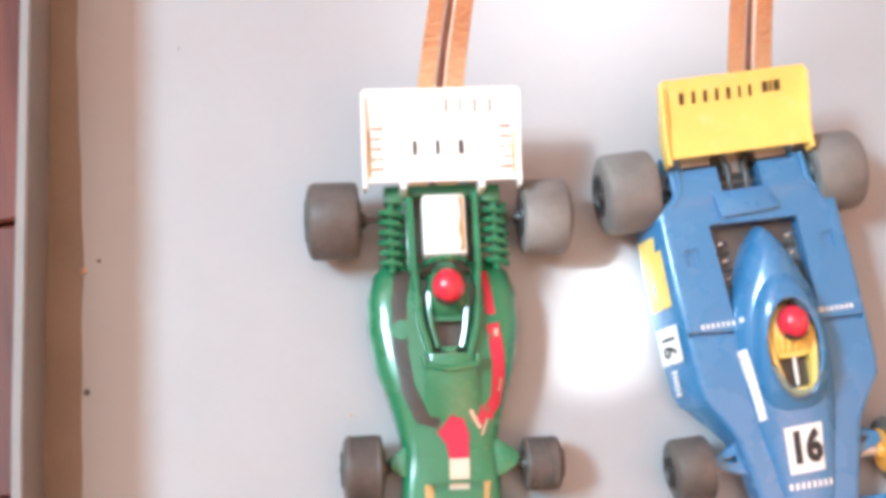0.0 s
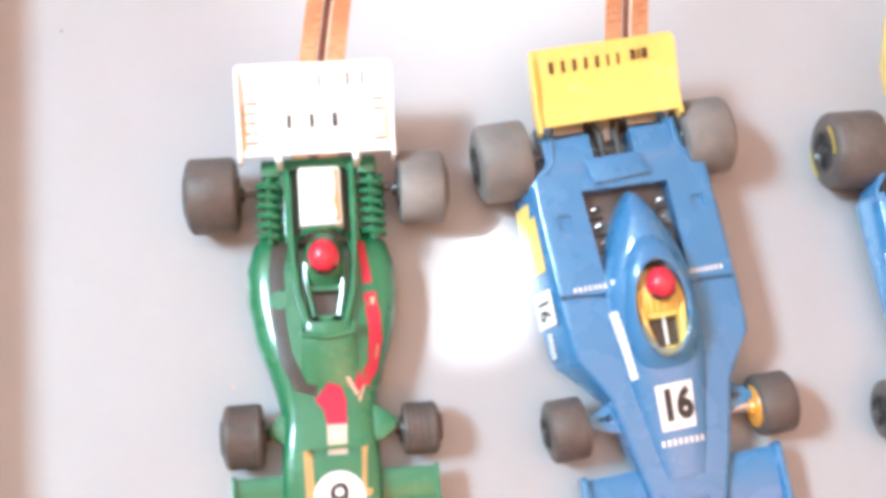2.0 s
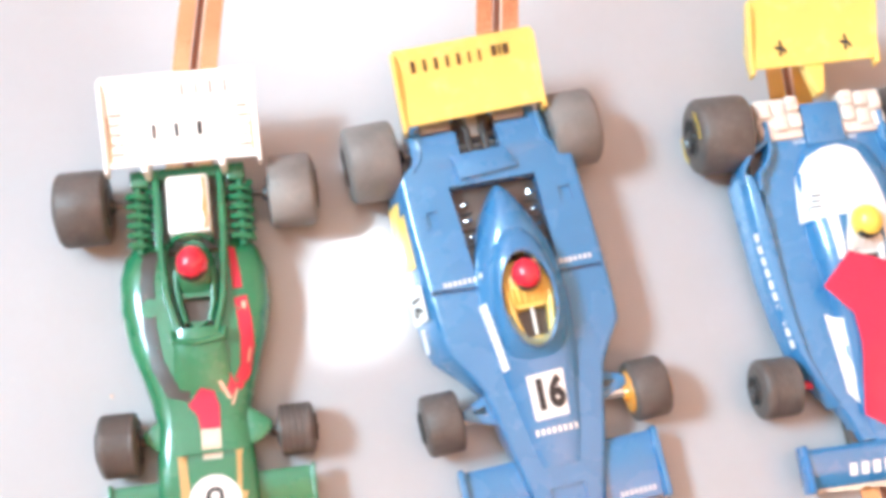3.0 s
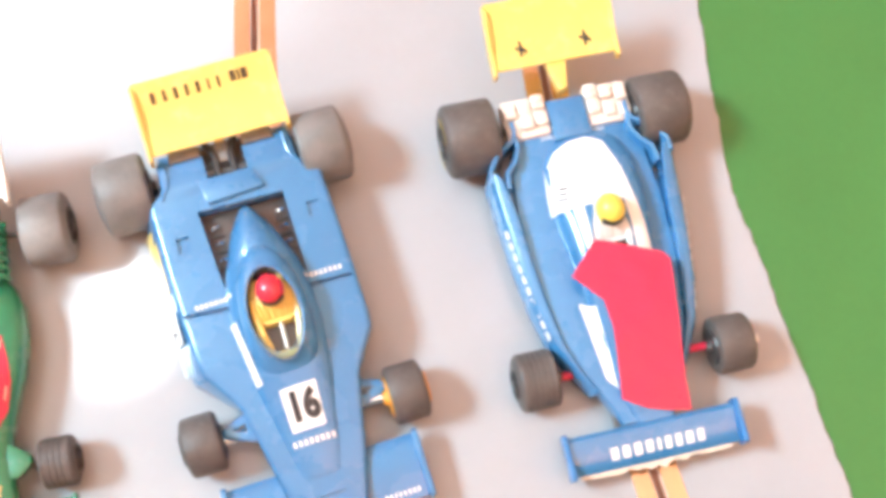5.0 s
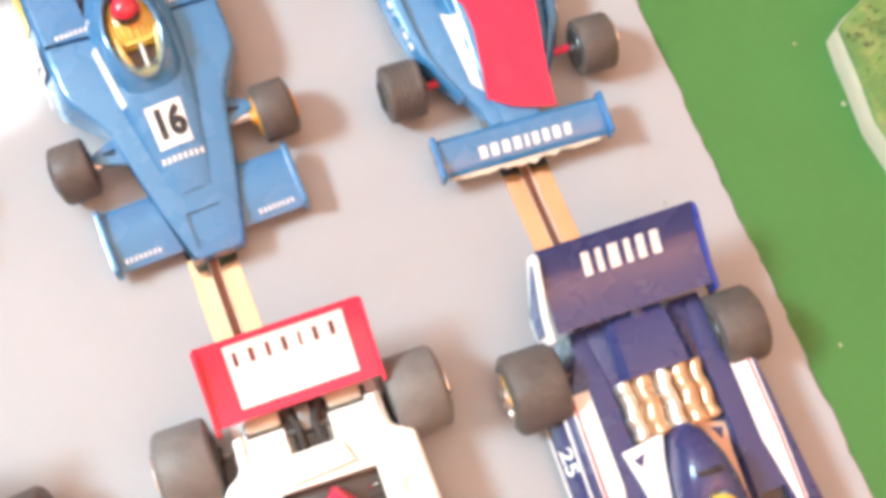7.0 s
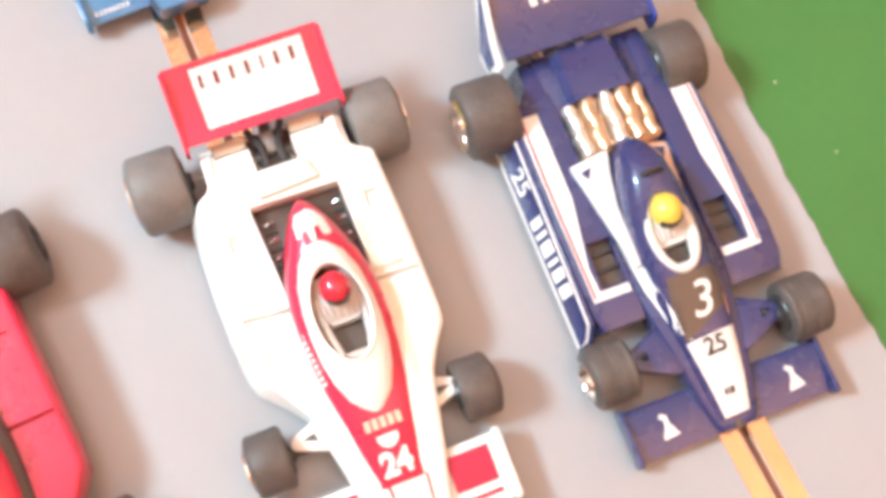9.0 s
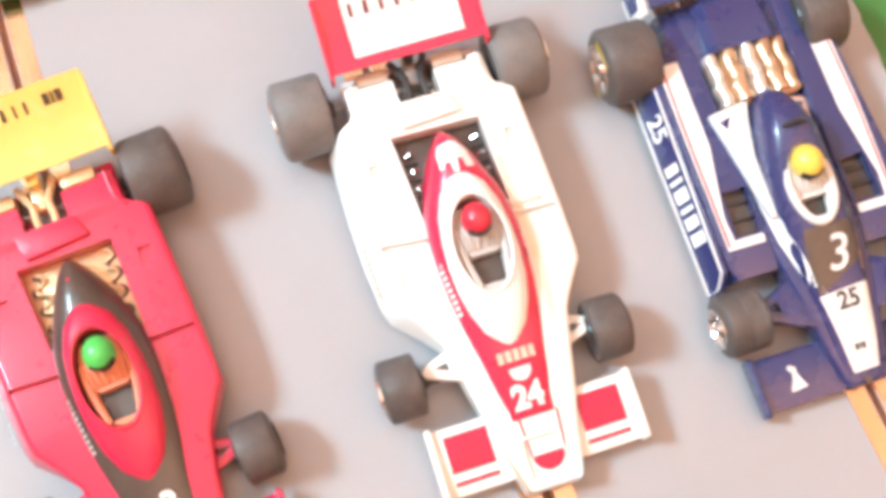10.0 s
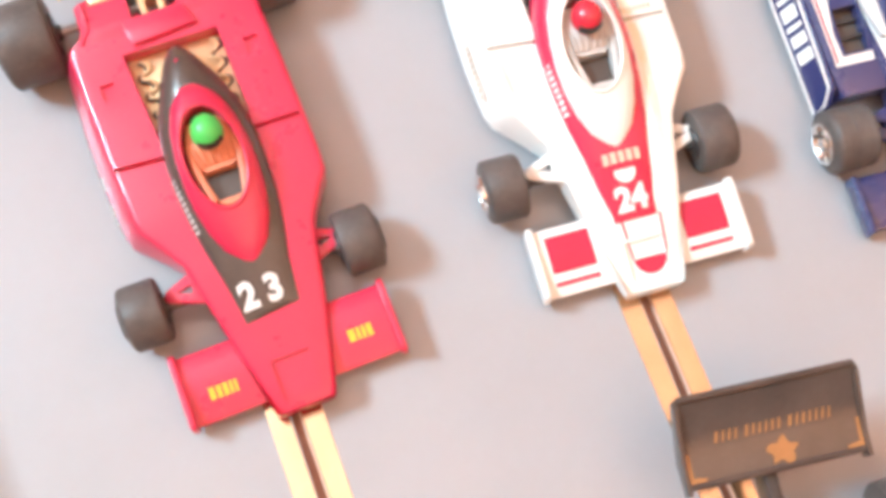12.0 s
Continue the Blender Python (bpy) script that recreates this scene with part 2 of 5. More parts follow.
def rod(a, b, r=0.6, n=8, bm=None):
    a, b = Vector(a), Vector(b)
    own = bmesh.new()
    q = (b - a).to_track_quat("Z", "Y").to_matrix()
    rings = [[own.verts.new(p + q @ Vector((math.cos(2 * math.pi * i / n) * r, math.sin(2 * math.pi * i / n) * r, 0))) for i in range(n)] for p in (a, b)]
    for i in range(n):
        own.faces.new((rings[0][i], rings[0][(i + 1) % n], rings[1][(i + 1) % n], rings[1][i]))
    own.faces.new(rings[0][::-1])
    own.faces.new(rings[1])
    return merge(bm, own)


def tube(points, r=0.6, n=8, bm=None):
    """A round tube along a line of points."""
    own = bmesh.new()
    pts = [Vector(p) for p in points]
    rings = []
    for i, p in enumerate(pts):
        d = (pts[min(i + 1, len(pts) - 1)] - pts[max(i - 1, 0)]).normalized()
        side = d.cross(Vector((0, 0, 1)))
        side = side.normalized() if side.length > 1e-4 else Vector((1, 0, 0))
        up = side.cross(d)
        rings.append([own.verts.new(p + (side * math.cos(2 * math.pi * k / n) + up * math.sin(2 * math.pi * k / n)) * r) for k in range(n)])
    for a, b in zip(rings, rings[1:]):
        for k in range(n):
            own.faces.new((a[k], a[(k + 1) % n], b[(k + 1) % n], b[k]))
    own.faces.new(rings[0][::-1])
    own.faces.new(rings[-1])
    return merge(bm, own)


def ribbon(line, thick, z0, z1):
    """An upright sheet of some thickness along a line of plan points, rounded along its top."""
    own, rows = bmesh.new(), []
    pts = [Vector((x, y, 0)) for x, y in line]
    for i, p in enumerate(pts):
        d = (pts[min(i + 1, len(pts) - 1)] - pts[max(i - 1, 0)]).normalized()
        side = Vector((-d.y, d.x, 0)) * thick / 2
        prof = [(-1, z0), (-1, z1 - thick * 0.5), (-0.7, z1 - thick * 0.15), (0, z1), (0.7, z1 - thick * 0.15), (1, z1 - thick * 0.5), (1, z0)]
        rows.append([own.verts.new((p.x + side.x * u, p.y + side.y * u, z)) for u, z in prof])
    for a, b in zip(rows, rows[1:]):
        for i in range(7):
            own.faces.new((a[i], a[(i + 1) % 7], b[(i + 1) % 7], b[i]))
    own.faces.new(rows[0][::-1])
    own.faces.new(rows[-1])
    return own


def ball(at, r, squash=(1, 1, 1), u=24, v=14, bm=None):
    own = bmesh.new()
    bmesh.ops.create_uvsphere(own, u_segments=u, v_segments=v, radius=r)
    for w in own.verts:
        w.co = Vector((w.co.x * squash[0], w.co.y * squash[1], w.co.z * squash[2])) + Vector(at)
    return merge(bm, own)


def carve(bm, cutters):
    """The bmesh with the cutters' volumes taken away."""
    def as_object(b):
        bmesh.ops.recalc_face_normals(b, faces=b.faces[:])
        me = bpy.data.meshes.new("carve")
        b.to_mesh(me)
        b.free()
        return new("carve", me)
    base, tools = as_object(bm), [as_object(c) for c in cutters]
    for tool in tools:
        mod = base.modifiers.new("cut", "BOOLEAN")
        mod.operation, mod.solver, mod.object = "DIFFERENCE", "EXACT", tool
    deps = bpy.context.evaluated_depsgraph_get()
    me = bpy.data.meshes.new_from_object(base.evaluated_get(deps))
    out = bmesh.new()
    out.from_mesh(me)
    for ob in (base, *tools):
        bpy.data.objects.remove(ob)
    bpy.data.meshes.remove(me)
    return out


def thing(name, label, category, x, y, turn, group=""):
    """An empty at the base of a thing; x, y in millimetres, turn in degrees clockwise."""
    ob = new(name)
    ob.empty_display_size = 0.01
    ob.matrix_world = pose(x * MM, y * MM, 0, 0, 0, -turn)
    return tagged(ob, label, category, group)


from mathutils.bvhtree import BVHTree


def skin_of(obs):
    """The surface of some parts of one thing, in its own frame, in millimetres."""
    verts, faces = [], []
    for ob in obs:
        base = len(verts)
        verts += [v.co / MM for v in ob.data.vertices]
        faces += [[base + i for i in p.vertices] for p in ob.data.polygons]
    return BVHTree.FromPolygons(verts, faces)


def lay(bm, skin, lift, step=1.2):
    """Cuts a flat plan into small faces and lays it on the skin from above."""
    xs, ys = [v.co.x for v in bm.verts], [v.co.y for v in bm.verts]
    for axis, lo, hi in ((0, min(xs), max(xs)), (1, min(ys), max(ys))):
        k = lo + step
        while k < hi:
            co, no = [0, 0, 0], [0, 0, 0]
            co[axis], no[axis] = k, 1
            bmesh.ops.bisect_plane(bm, geom=bm.verts[:] + bm.edges[:] + bm.faces[:], plane_co=co, plane_no=no, dist=1e-5)
            k += step
    for v in bm.verts:
        place, normal, _, _ = skin.ray_cast(Vector((v.co.x, v.co.y, 60)), Vector((0, 0, -1)))
        if place is None:
            place, normal, _, _ = skin.find_nearest(Vector((v.co.x, v.co.y, 14)))
        v.co.z = place.z + lift
    return bm


def flat(outline):
    bm = bmesh.new()
    bm.faces.new([bm.verts.new((x, y, 0)) for x, y in outline])
    bmesh.ops.recalc_face_normals(bm, faces=bm.faces[:])
    if bm.faces[:][0].normal.z < 0:
        bmesh.ops.reverse_faces(bm, faces=bm.faces[:])
    return bm


def sticker(name, outline, skin, material, parent, lift=0.12, label="", step=1.2):
    return part(name, lay(flat(outline), skin, lift, step), material, parent, label, smooth=60)


def lettering(text, size, x, y, turn=0.0, bold=0.0, squeeze=1.0, lean=0.0):
    """Numbers in the built-in font as a flat plan about a middle point."""
    cu = bpy.data.curves.new("digits", "FONT")
    cu.body, cu.size, cu.align_x, cu.align_y, cu.offset = text, size, "CENTER", "CENTER", bold
    cu.resolution_u, cu.shear = 4, lean
    ob = new("digits", cu)
    me = bpy.data.meshes.new_from_object(ob.evaluated_get(bpy.context.evaluated_depsgraph_get()))
    bm = bmesh.new()
    bm.from_mesh(me)
    bpy.data.objects.remove(ob)
    bpy.data.curves.remove(cu)
    bpy.data.meshes.remove(me)
    m = Matrix.Translation((x, y, 0)) @ Matrix.Rotation(radians(turn), 4, "Z") @ Matrix.Diagonal((squeeze, 1, 1, 1))
    bmesh.ops.transform(bm, matrix=m, verts=bm.verts[:])
    return bm


def digits(text, size, x, y, skin, material, parent, turn=0.0, bold=0.0, squeeze=1.0, lift=0.22, label="", lean=0.0):
    return part("number", lay(lettering(text, size, x, y, turn, bold, squeeze, lean), skin, lift, 1.6), material, parent, label, smooth=0)


def bars(widths, x, y, high, gap, turn=0.0, slant=0.0):
    """A row of plain upright bars, one for each letter, about a middle point."""
    bm = bmesh.new()
    total = sum(widths) + gap * (len(widths) - 1)
    at = -total / 2
    c, s = math.cos(radians(turn)), math.sin(radians(turn))
    for w in widths:
        quad = [(at, -high / 2), (at + w, -high / 2), (at + w + slant, high / 2), (at + slant, high / 2)]
        bm.faces.new([bm.verts.new((x + c * px - s * py, y + s * px + c * py, 0)) for px, py in quad])
        at += w + gap
    return bm


def bar_row(widths, x, y, high, gap, skin, material, parent, turn=0.0, lift=0.22, slant=0.0, label=""):
    total, at = sum(widths) + gap * (len(widths) - 1), 0.0
    c, s = math.cos(radians(turn)), math.sin(radians(turn))
    for w in widths:
        mid = at + w / 2 - total / 2
        if w:
            part("letter_bar", lay(bars([w], x + c * mid, y + s * mid, high, 0, turn, slant), skin, lift, 1.6), material, parent, label, smooth=0)
        at += w + gap


def disc(x, y, r, n=28):
    return [(x + r * math.cos(2 * math.pi * i / n), y + r * math.sin(2 * math.pi * i / n)) for i in range(n)]


def rounded(x0, x1, y0, y1, r, n=5):
    out = []
    for cx, cy, a in ((x1 - r, y1 - r, 0), (x0 + r, y1 - r, 90), (x0 + r, y0 + r, 180), (x1 - r, y0 + r, 270)):
        out += [(cx + r * math.cos(radians(a + 90 * i / n)), cy + r * math.sin(radians(a + 90 * i / n))) for i in range(n + 1)]
    return out


# ---------- parts that the cars share ----------


def wheel(car, x0, x1, y, radius, tyre=RUBBER, rim=BLACK, ribs=0, dish=0.55, letters=False):
    """A tyre between x0 (outer) and x1 (inner) with its rim as a part of its own."""
    out = 1 if x0 > x1 else -1
    dish = 0.66 if rim == CHROME else dish
    w = abs(x0 - x1)
    z = radius
    prof = [(0.0, radius * dish), (0.0, radius * 0.70), (0.035 * w, radius * 0.86), (0.075 * w, radius * 0.95), (0.135 * w, radius)]
    if ribs:
        for k in range(ribs):
            a, b = 0.18 + 0.66 * k / ribs, 0.18 + 0.66 * (k + 0.7) / ribs
            prof += [(a * w, radius), (b * w, radius), ((b + 0.01) * w, radius * 0.972), ((0.18 + 0.66 * (k + 1) / ribs - 0.01) * w, radius * 0.972)]
    prof += [(0.89 * w, radius), (0.95 * w, radius * 0.965), (0.985 * w, radius * 0.88), (w, radius * 0.70), (0.98 * w, radius * dish)]
    prof = [(x0 - out * a, r) for a, r in prof]
    bm = turned([(prof[0][0] - out * 0.14 * w, 0.05)] + [(prof[0][0] - out * 0.14 * w, radius * dish)] + prof + [(prof[-1][0] + out * 0.05 * w, 0.05)], (0, y, z))
    t = part("tyre", bm, tyre, car)
    r = radius * dish
    x = x0 - out * 0.04 * w
    rb = turned([(x - out * 0.8, r * 0.99), (x + out * 0.9, r * 0.99), (x + out * 0.8, r * 0.86), (x - out * 0.3, r * 0.74), (x - out * 0.2, r * 0.36), (x + out * 0.9, r * 0.30), (x + out * 1.2, r * 0.16), (x + out * 1.2, 0.03)], (0, y, z), n=24)
    for k in range(5):
        a = 2 * math.pi * k / 5
        rod((x + out * 0.15, y + math.cos(a) * r * 0.28, z + math.sin(a) * r * 0.28), (x + out * 0.25, y + math.cos(a) * r * 0.86, z + math.sin(a) * r * 0.86), 0.42, 6, rb)
    part("rim", rb, rim, t)
    r *= 1.35 if rim == AMBER else 1.0
    inner = turned([(x1 + out * 0.2, r * 0.97), (x1 - out * 0.4, r * 0.9), (x1 - out * 0.5, r * 0.4), (x1 - out * 1.6, r * 0.3), (x1 - out * 1.6, 0.03)], (0, y, z), n=20)
    part("inner_hub", inner, rim if rim == AMBER else BLACK, t)
    if letters:
        bm = bmesh.new()
        for base in (0.9, 4.0):
            for k in range(7):
                a0, a1 = base + k * 0.16, base + k * 0.16 + 0.10
                quad = [(x0 + out * 0.05, y + math.cos(a) * q, z + math.sin(a) * q) for a, q in ((a0, radius * 0.66), (a1, radius * 0.66), (a1, radius * 0.80), (a0, radius * 0.80))]
                bm.faces.new([bm.verts.new(p) for p in quad])
        part("sidewall_mark", bm, YELLOW_DECAL, t, "small yellow marks on the sidewall", smooth=0)
    return t


def axle(car, x0, x1, y, z, r=0.9, material=CHROME):
    return part("axle", rod((x0, y, z), (x1, y, z), r, 10), material, car)


def driver(car, y, z, helmet, suit, base, hole, radius=4.1, cx=0.0, column=None):
    """A seated figure, a plain shape that fills its cockpit, with a dark foot well before it; hole is the cockpit's middle and half axes."""
    yc, a, b = hole
    pan = loft([[(q * math.cos(2 * math.pi * k / 32), yc + (b - 0.15 + q - a) * math.sin(2 * math.pi * k / 32), zz) for k in range(32)] for zz, q in ((base - 3.5, a - 0.15), (base + 0.5, a - 0.15), (base + 0.9, a - 0.5))])
    low, far = y - 6.4, max(y - 14.6, yc - b + 1.8)
    well = [(-4.0, low), (-3.2, low - 0.9), (3.2, low - 0.9), (4.0, low), (3.4, far + 1.0), (2.6, far), (-2.6, far), (-3.4, far + 1.0)]
    pan = carve(pan, [prism(well, base - 2.6, base + 9, 0)])
    rings = []
    for yy, hw, zt in ((y + 4.0, a * 0.80, base + 3.6), (y + 0.5, a * 0.90, base + 4.2), (y - 3.0, a * 0.86, base + 3.4), (y - 5.2, a * 0.76, base + 2.2), (low + 0.1, a * 0.64, base + 0.9)):
        rings.append([(hw * math.cos(t), yy, base + (zt - base) * max(0.0, math.sin(t)) ** 0.6) for t in [math.pi * k / 12 for k in range(13)]] + [(-hw, yy, base - 1.5), (hw, yy, base - 1.5)])
    loft(rings, pan)
    for sx in (-1, 1):
        tube([(sx * a * 0.80, y - 0.5, base + 2.0), (sx * a * 0.82, y - 5, base + 1.7), (sx * a * 0.74, y - 9, base + 1.1), (sx * a * 0.55, far - 0.2, base + 0.9)], 0.85, 8, pan)
        for k in (0.16, 0.42, 0.66) if suit != GREEN else ():
            tube([(sx * a * k, y - 2.4, base + 3.8 - 0.9 * k), (sx * a * k * 0.9, y - 4.6, base + 2.9 - 0.8 * k), (sx * a * k * 0.85, low + 0.4, base + 1.2)], 0.45, 6, pan)
    torso = part("driver_figure", shift(pan, cx), suit, car)
    grown = [(x * 1.15, yc + (yy - yc) * 1.04) for x, yy in well]
    part("foot_well", shift(prism(grown, base - 3.4, base - 1.9, 0.0), cx), BROWN_BLACK, car)
    if column:
        part("steering_column", rod((cx + 0.3, low - 0.4, base + 0.2), (cx + 0.1, far + 0.6, base - 0.6), 0.42, 8), column, car)
    part("helmet", ball((cx, y, z), radius, (0.95, 1.08, 1.0)), helmet, torso)
    arc = [radians(-90 + t) for t in range(-50, 51, 10)]
    rings = [[(math.cos(t) * (radius + 0.05) * 0.97 * k, y + math.sin(t) * (radius + 0.05) * 1.08 * k, z + dz) for t in arc] for dz, k in ((1.9, 0.90), (1.0, 0.985), (-0.2, 1.01))]
    bm = bmesh.new()
    rows = [[bm.verts.new(p) for p in ring] for ring in rings]
    for p, q in zip(rows, rows[1:]):
        for i in range(len(arc) - 1):
            bm.faces.new((p[i], p[i + 1], q[i + 1], q[i]))
    part("visor", shift(bm, cx), BLACK, torso)
    return torso


def rear_wing(car, hw, y0, y1, z0, z1, material, plate=None, lip=0.9, plate_low=3.0, plate_high=1.2, curve=1.2, splay=0.0, dx=0.0):
    """A dished plane that rises to the rear, with an upright plate at each end."""
    n = 8
    rings = []
    for k in range(n + 1):
        u = k / n
        y, z = y0 + (y1 - y0) * u, z0 + (z1 - z0) * u - curve * math.sin(math.pi * u)
        rings.append([(dx - hw, y, z + lip / 2), (dx + hw, y, z + lip / 2), (dx + hw, y + 0.15, z - lip / 2), (dx - hw, y + 0.15, z - lip / 2)])
    w = part("wing_plane", loft(rings), material, car)
    for sx in (-1, 1):
        outline = [(y0 - 1.6, z0 - plate_low), (y0 - 1.6, z0 + plate_high), (y0 + 4, z0 + plate_high + 0.8), (y1 - 2.0, z1 + 0.5), (y1 - 0.2, z1 - 0.3), (y1 - 0.4, z1 - plate_low * 0.6), (y0 + 6, z0 - plate_low)]
        bm = prism(outline, -0.5, 0.5, 0.25)
        for v in bm.verts:
            v.co = Vector((dx + sx * (hw + 0.2 + (splay if sx < 0 else 0.0) * (z1 - v.co.y)) + v.co.z, v.co.x, v.co.y))
        part("end_plate", bm, plate[0 if sx < 0 else 1] if plate else material, car)
    return w


def guide_blade(car, y0, y1):
    return part("guide_blade", box(-0.8, 0.8, y0, y1, -1.6, 6.0, 0.2), BROWN_BLACK, car)

# ---------- the place ----------
FLOOR_Z = -20.0


def bend(y):
    """How far the lanes have swung over at y."""
    return 27.0 * (max(0.0, y + 150.0) / 241.5) ** 2.76


LANES = (-93.7, -8.4, 75.4)


def lane_x(k, y):
    return LANES[k] + bend(y)


def board_edge(y):
    wob = 0.9 * noise.noise(Vector((0, y * 0.045, 3.1))) + 0.55 * noise.noise(Vector((0, y * 0.22, 7.7))) + 0.3 * noise.noise(Vector((2, y * 0.6, 1.7))) + 0.35 * max(0.0, noise.noise(Vector((5, y * 0.31, 4.4))))
    return 118.3 + 0.05 * max(0.0, y + 195.0) + 1.3 * math.log(1 + math.exp(min(y, 300.0) / 6.0)) + wob


def fence_x(y):
    return -182.2 + math.log(1.0 + math.exp((y + 20.0) * 0.11))


Y0, Y1 = -460.0, 230.0
YS = [Y0 + 1.0 * k for k in range(int(Y1 - Y0) + 1)]
SLOT = 1.1


def sheet(name, columns, material):
    """A surface over rows of points that run along the track."""
    bm = bmesh.new()
    rows = [[bm.verts.new(Vector(p) * MM) for p in columns(y)] for y in YS]
    for a, b in zip(rows, rows[1:]):
        for i in range(len(a) - 1):
            bm.faces.new((a[i], a[i + 1], b[i + 1], b[i]))
    bmesh.ops.recalc_face_normals(bm, faces=bm.faces[:])
    me = bpy.data.meshes.new(name)
    bm.to_mesh(me)
    bm.free()
    me.materials.append(material)
    return new(name, me)


def track_columns(y):
    out = [(fence_x(y) + 0.05, y, FLOOR_Z), (fence_x(y) + 0.05, y, 0.0)]
    for k in range(3):
        c = lane_x(k, y)
        out += [(c - SLOT, y, 0.0), (c - SLOT, y, -2.4), (c + SLOT, y, -2.4), (c + SLOT, y, 0.0)]
    e = board_edge(y)
    return out + [(e - 0.5, y, 0.0), (e, y, -0.25), (e, y, -0.9)]


def build_track():
    board = tagged(sheet("track_board", track_columns, GREY_PAINT), "light grey painted board with three cut slots for toy cars", "track", kind="structure")
    bare = sheet("bare_edge", lambda y: [(fence_x(y) + 0.1, y, 0.06), (fence_x(y) + 6.8 + 2.0 * min(1, max(0, (105 - y) / 60)) + 0.8 * noise.noise(Vector((1, y * 0.05, 0))), y, 0.06)], BARE_BOARD)
    bare.parent = board
    for k in range(3):
        for s in (-1, 1):
            def cols(y, k=k, s=s):
                c = lane_x(k, y)
                a, b = c + s * (SLOT + 0.25), c + s * (SLOT + 5.15 + 0.12 * noise.noise(Vector((k, y * 0.03, s))))
                lo, hi = min(a, b), max(a, b)
                w = 0.05 * noise.noise(Vector((k * 3 + s, y * 0.05, 5)))
                return [(lo, y, 0.02), (lo + 0.1, y, 0.16 + w), ((lo + hi) / 2, y, 0.17 - w), (hi - 0.1, y, 0.16 + w), (hi, y, 0.02)]
            tape = sheet("copper_strip", cols, COPPER)
            tape.parent = board
            tagged(tape, "copper conductor strip glued beside the slot")
        pale = sheet("slot_lip", lambda y, k=k: [(lane_x(k, y) + SLOT - 0.28, y, -0.3), (lane_x(k, y) + SLOT + 0.2, y, 0.12)], PEACH)
        pale.parent = board
        deep = sheet("slot_floor", lambda y, k=k: [(lane_x(k, y) - SLOT + 0.02, y, -0.6), (lane_x(k, y) - SLOT + 0.04, y, -2.0), (lane_x(k, y) + SLOT - 0.04, y, -2.0), (lane_x(k, y) + SLOT - 0.02, y, -0.6)], DARK_SLOT)
        deep.parent = board
    green = sheet("verge_board", lambda y: [(board_edge(y) - 14, y, -0.9), (210.0, y, -0.9), (420.0, y, -0.9), (420.0, y, FLOOR_Z)], GREEN_PAINT)
    tagged(green, "green painted board along the track's edge", "ground", kind="structure")
    lean = -2.4  # tips the strip inwards, set to fit the camera's view
    fence = sheet("fence", lambda y: [(fence_x(y), y, FLOOR_Z), (fence_x(y), y, -0.5), (fence_x(y) - lean, y, 27.4), (fence_x(y) - lean - 0.4, y, 27.8), (fence_x(y) - lean - 2.1, y, 27.8), (fence_x(y) - lean - 2.5, y, 27.4), (fence_x(y) - 2.5, y, -0.5), (fence_x(y) - 2.5, y, FLOOR_Z)], FENCE_PAINT)
    tagged(fence, "thin pale grey hardboard strip edging the track", "fence", kind="structure")


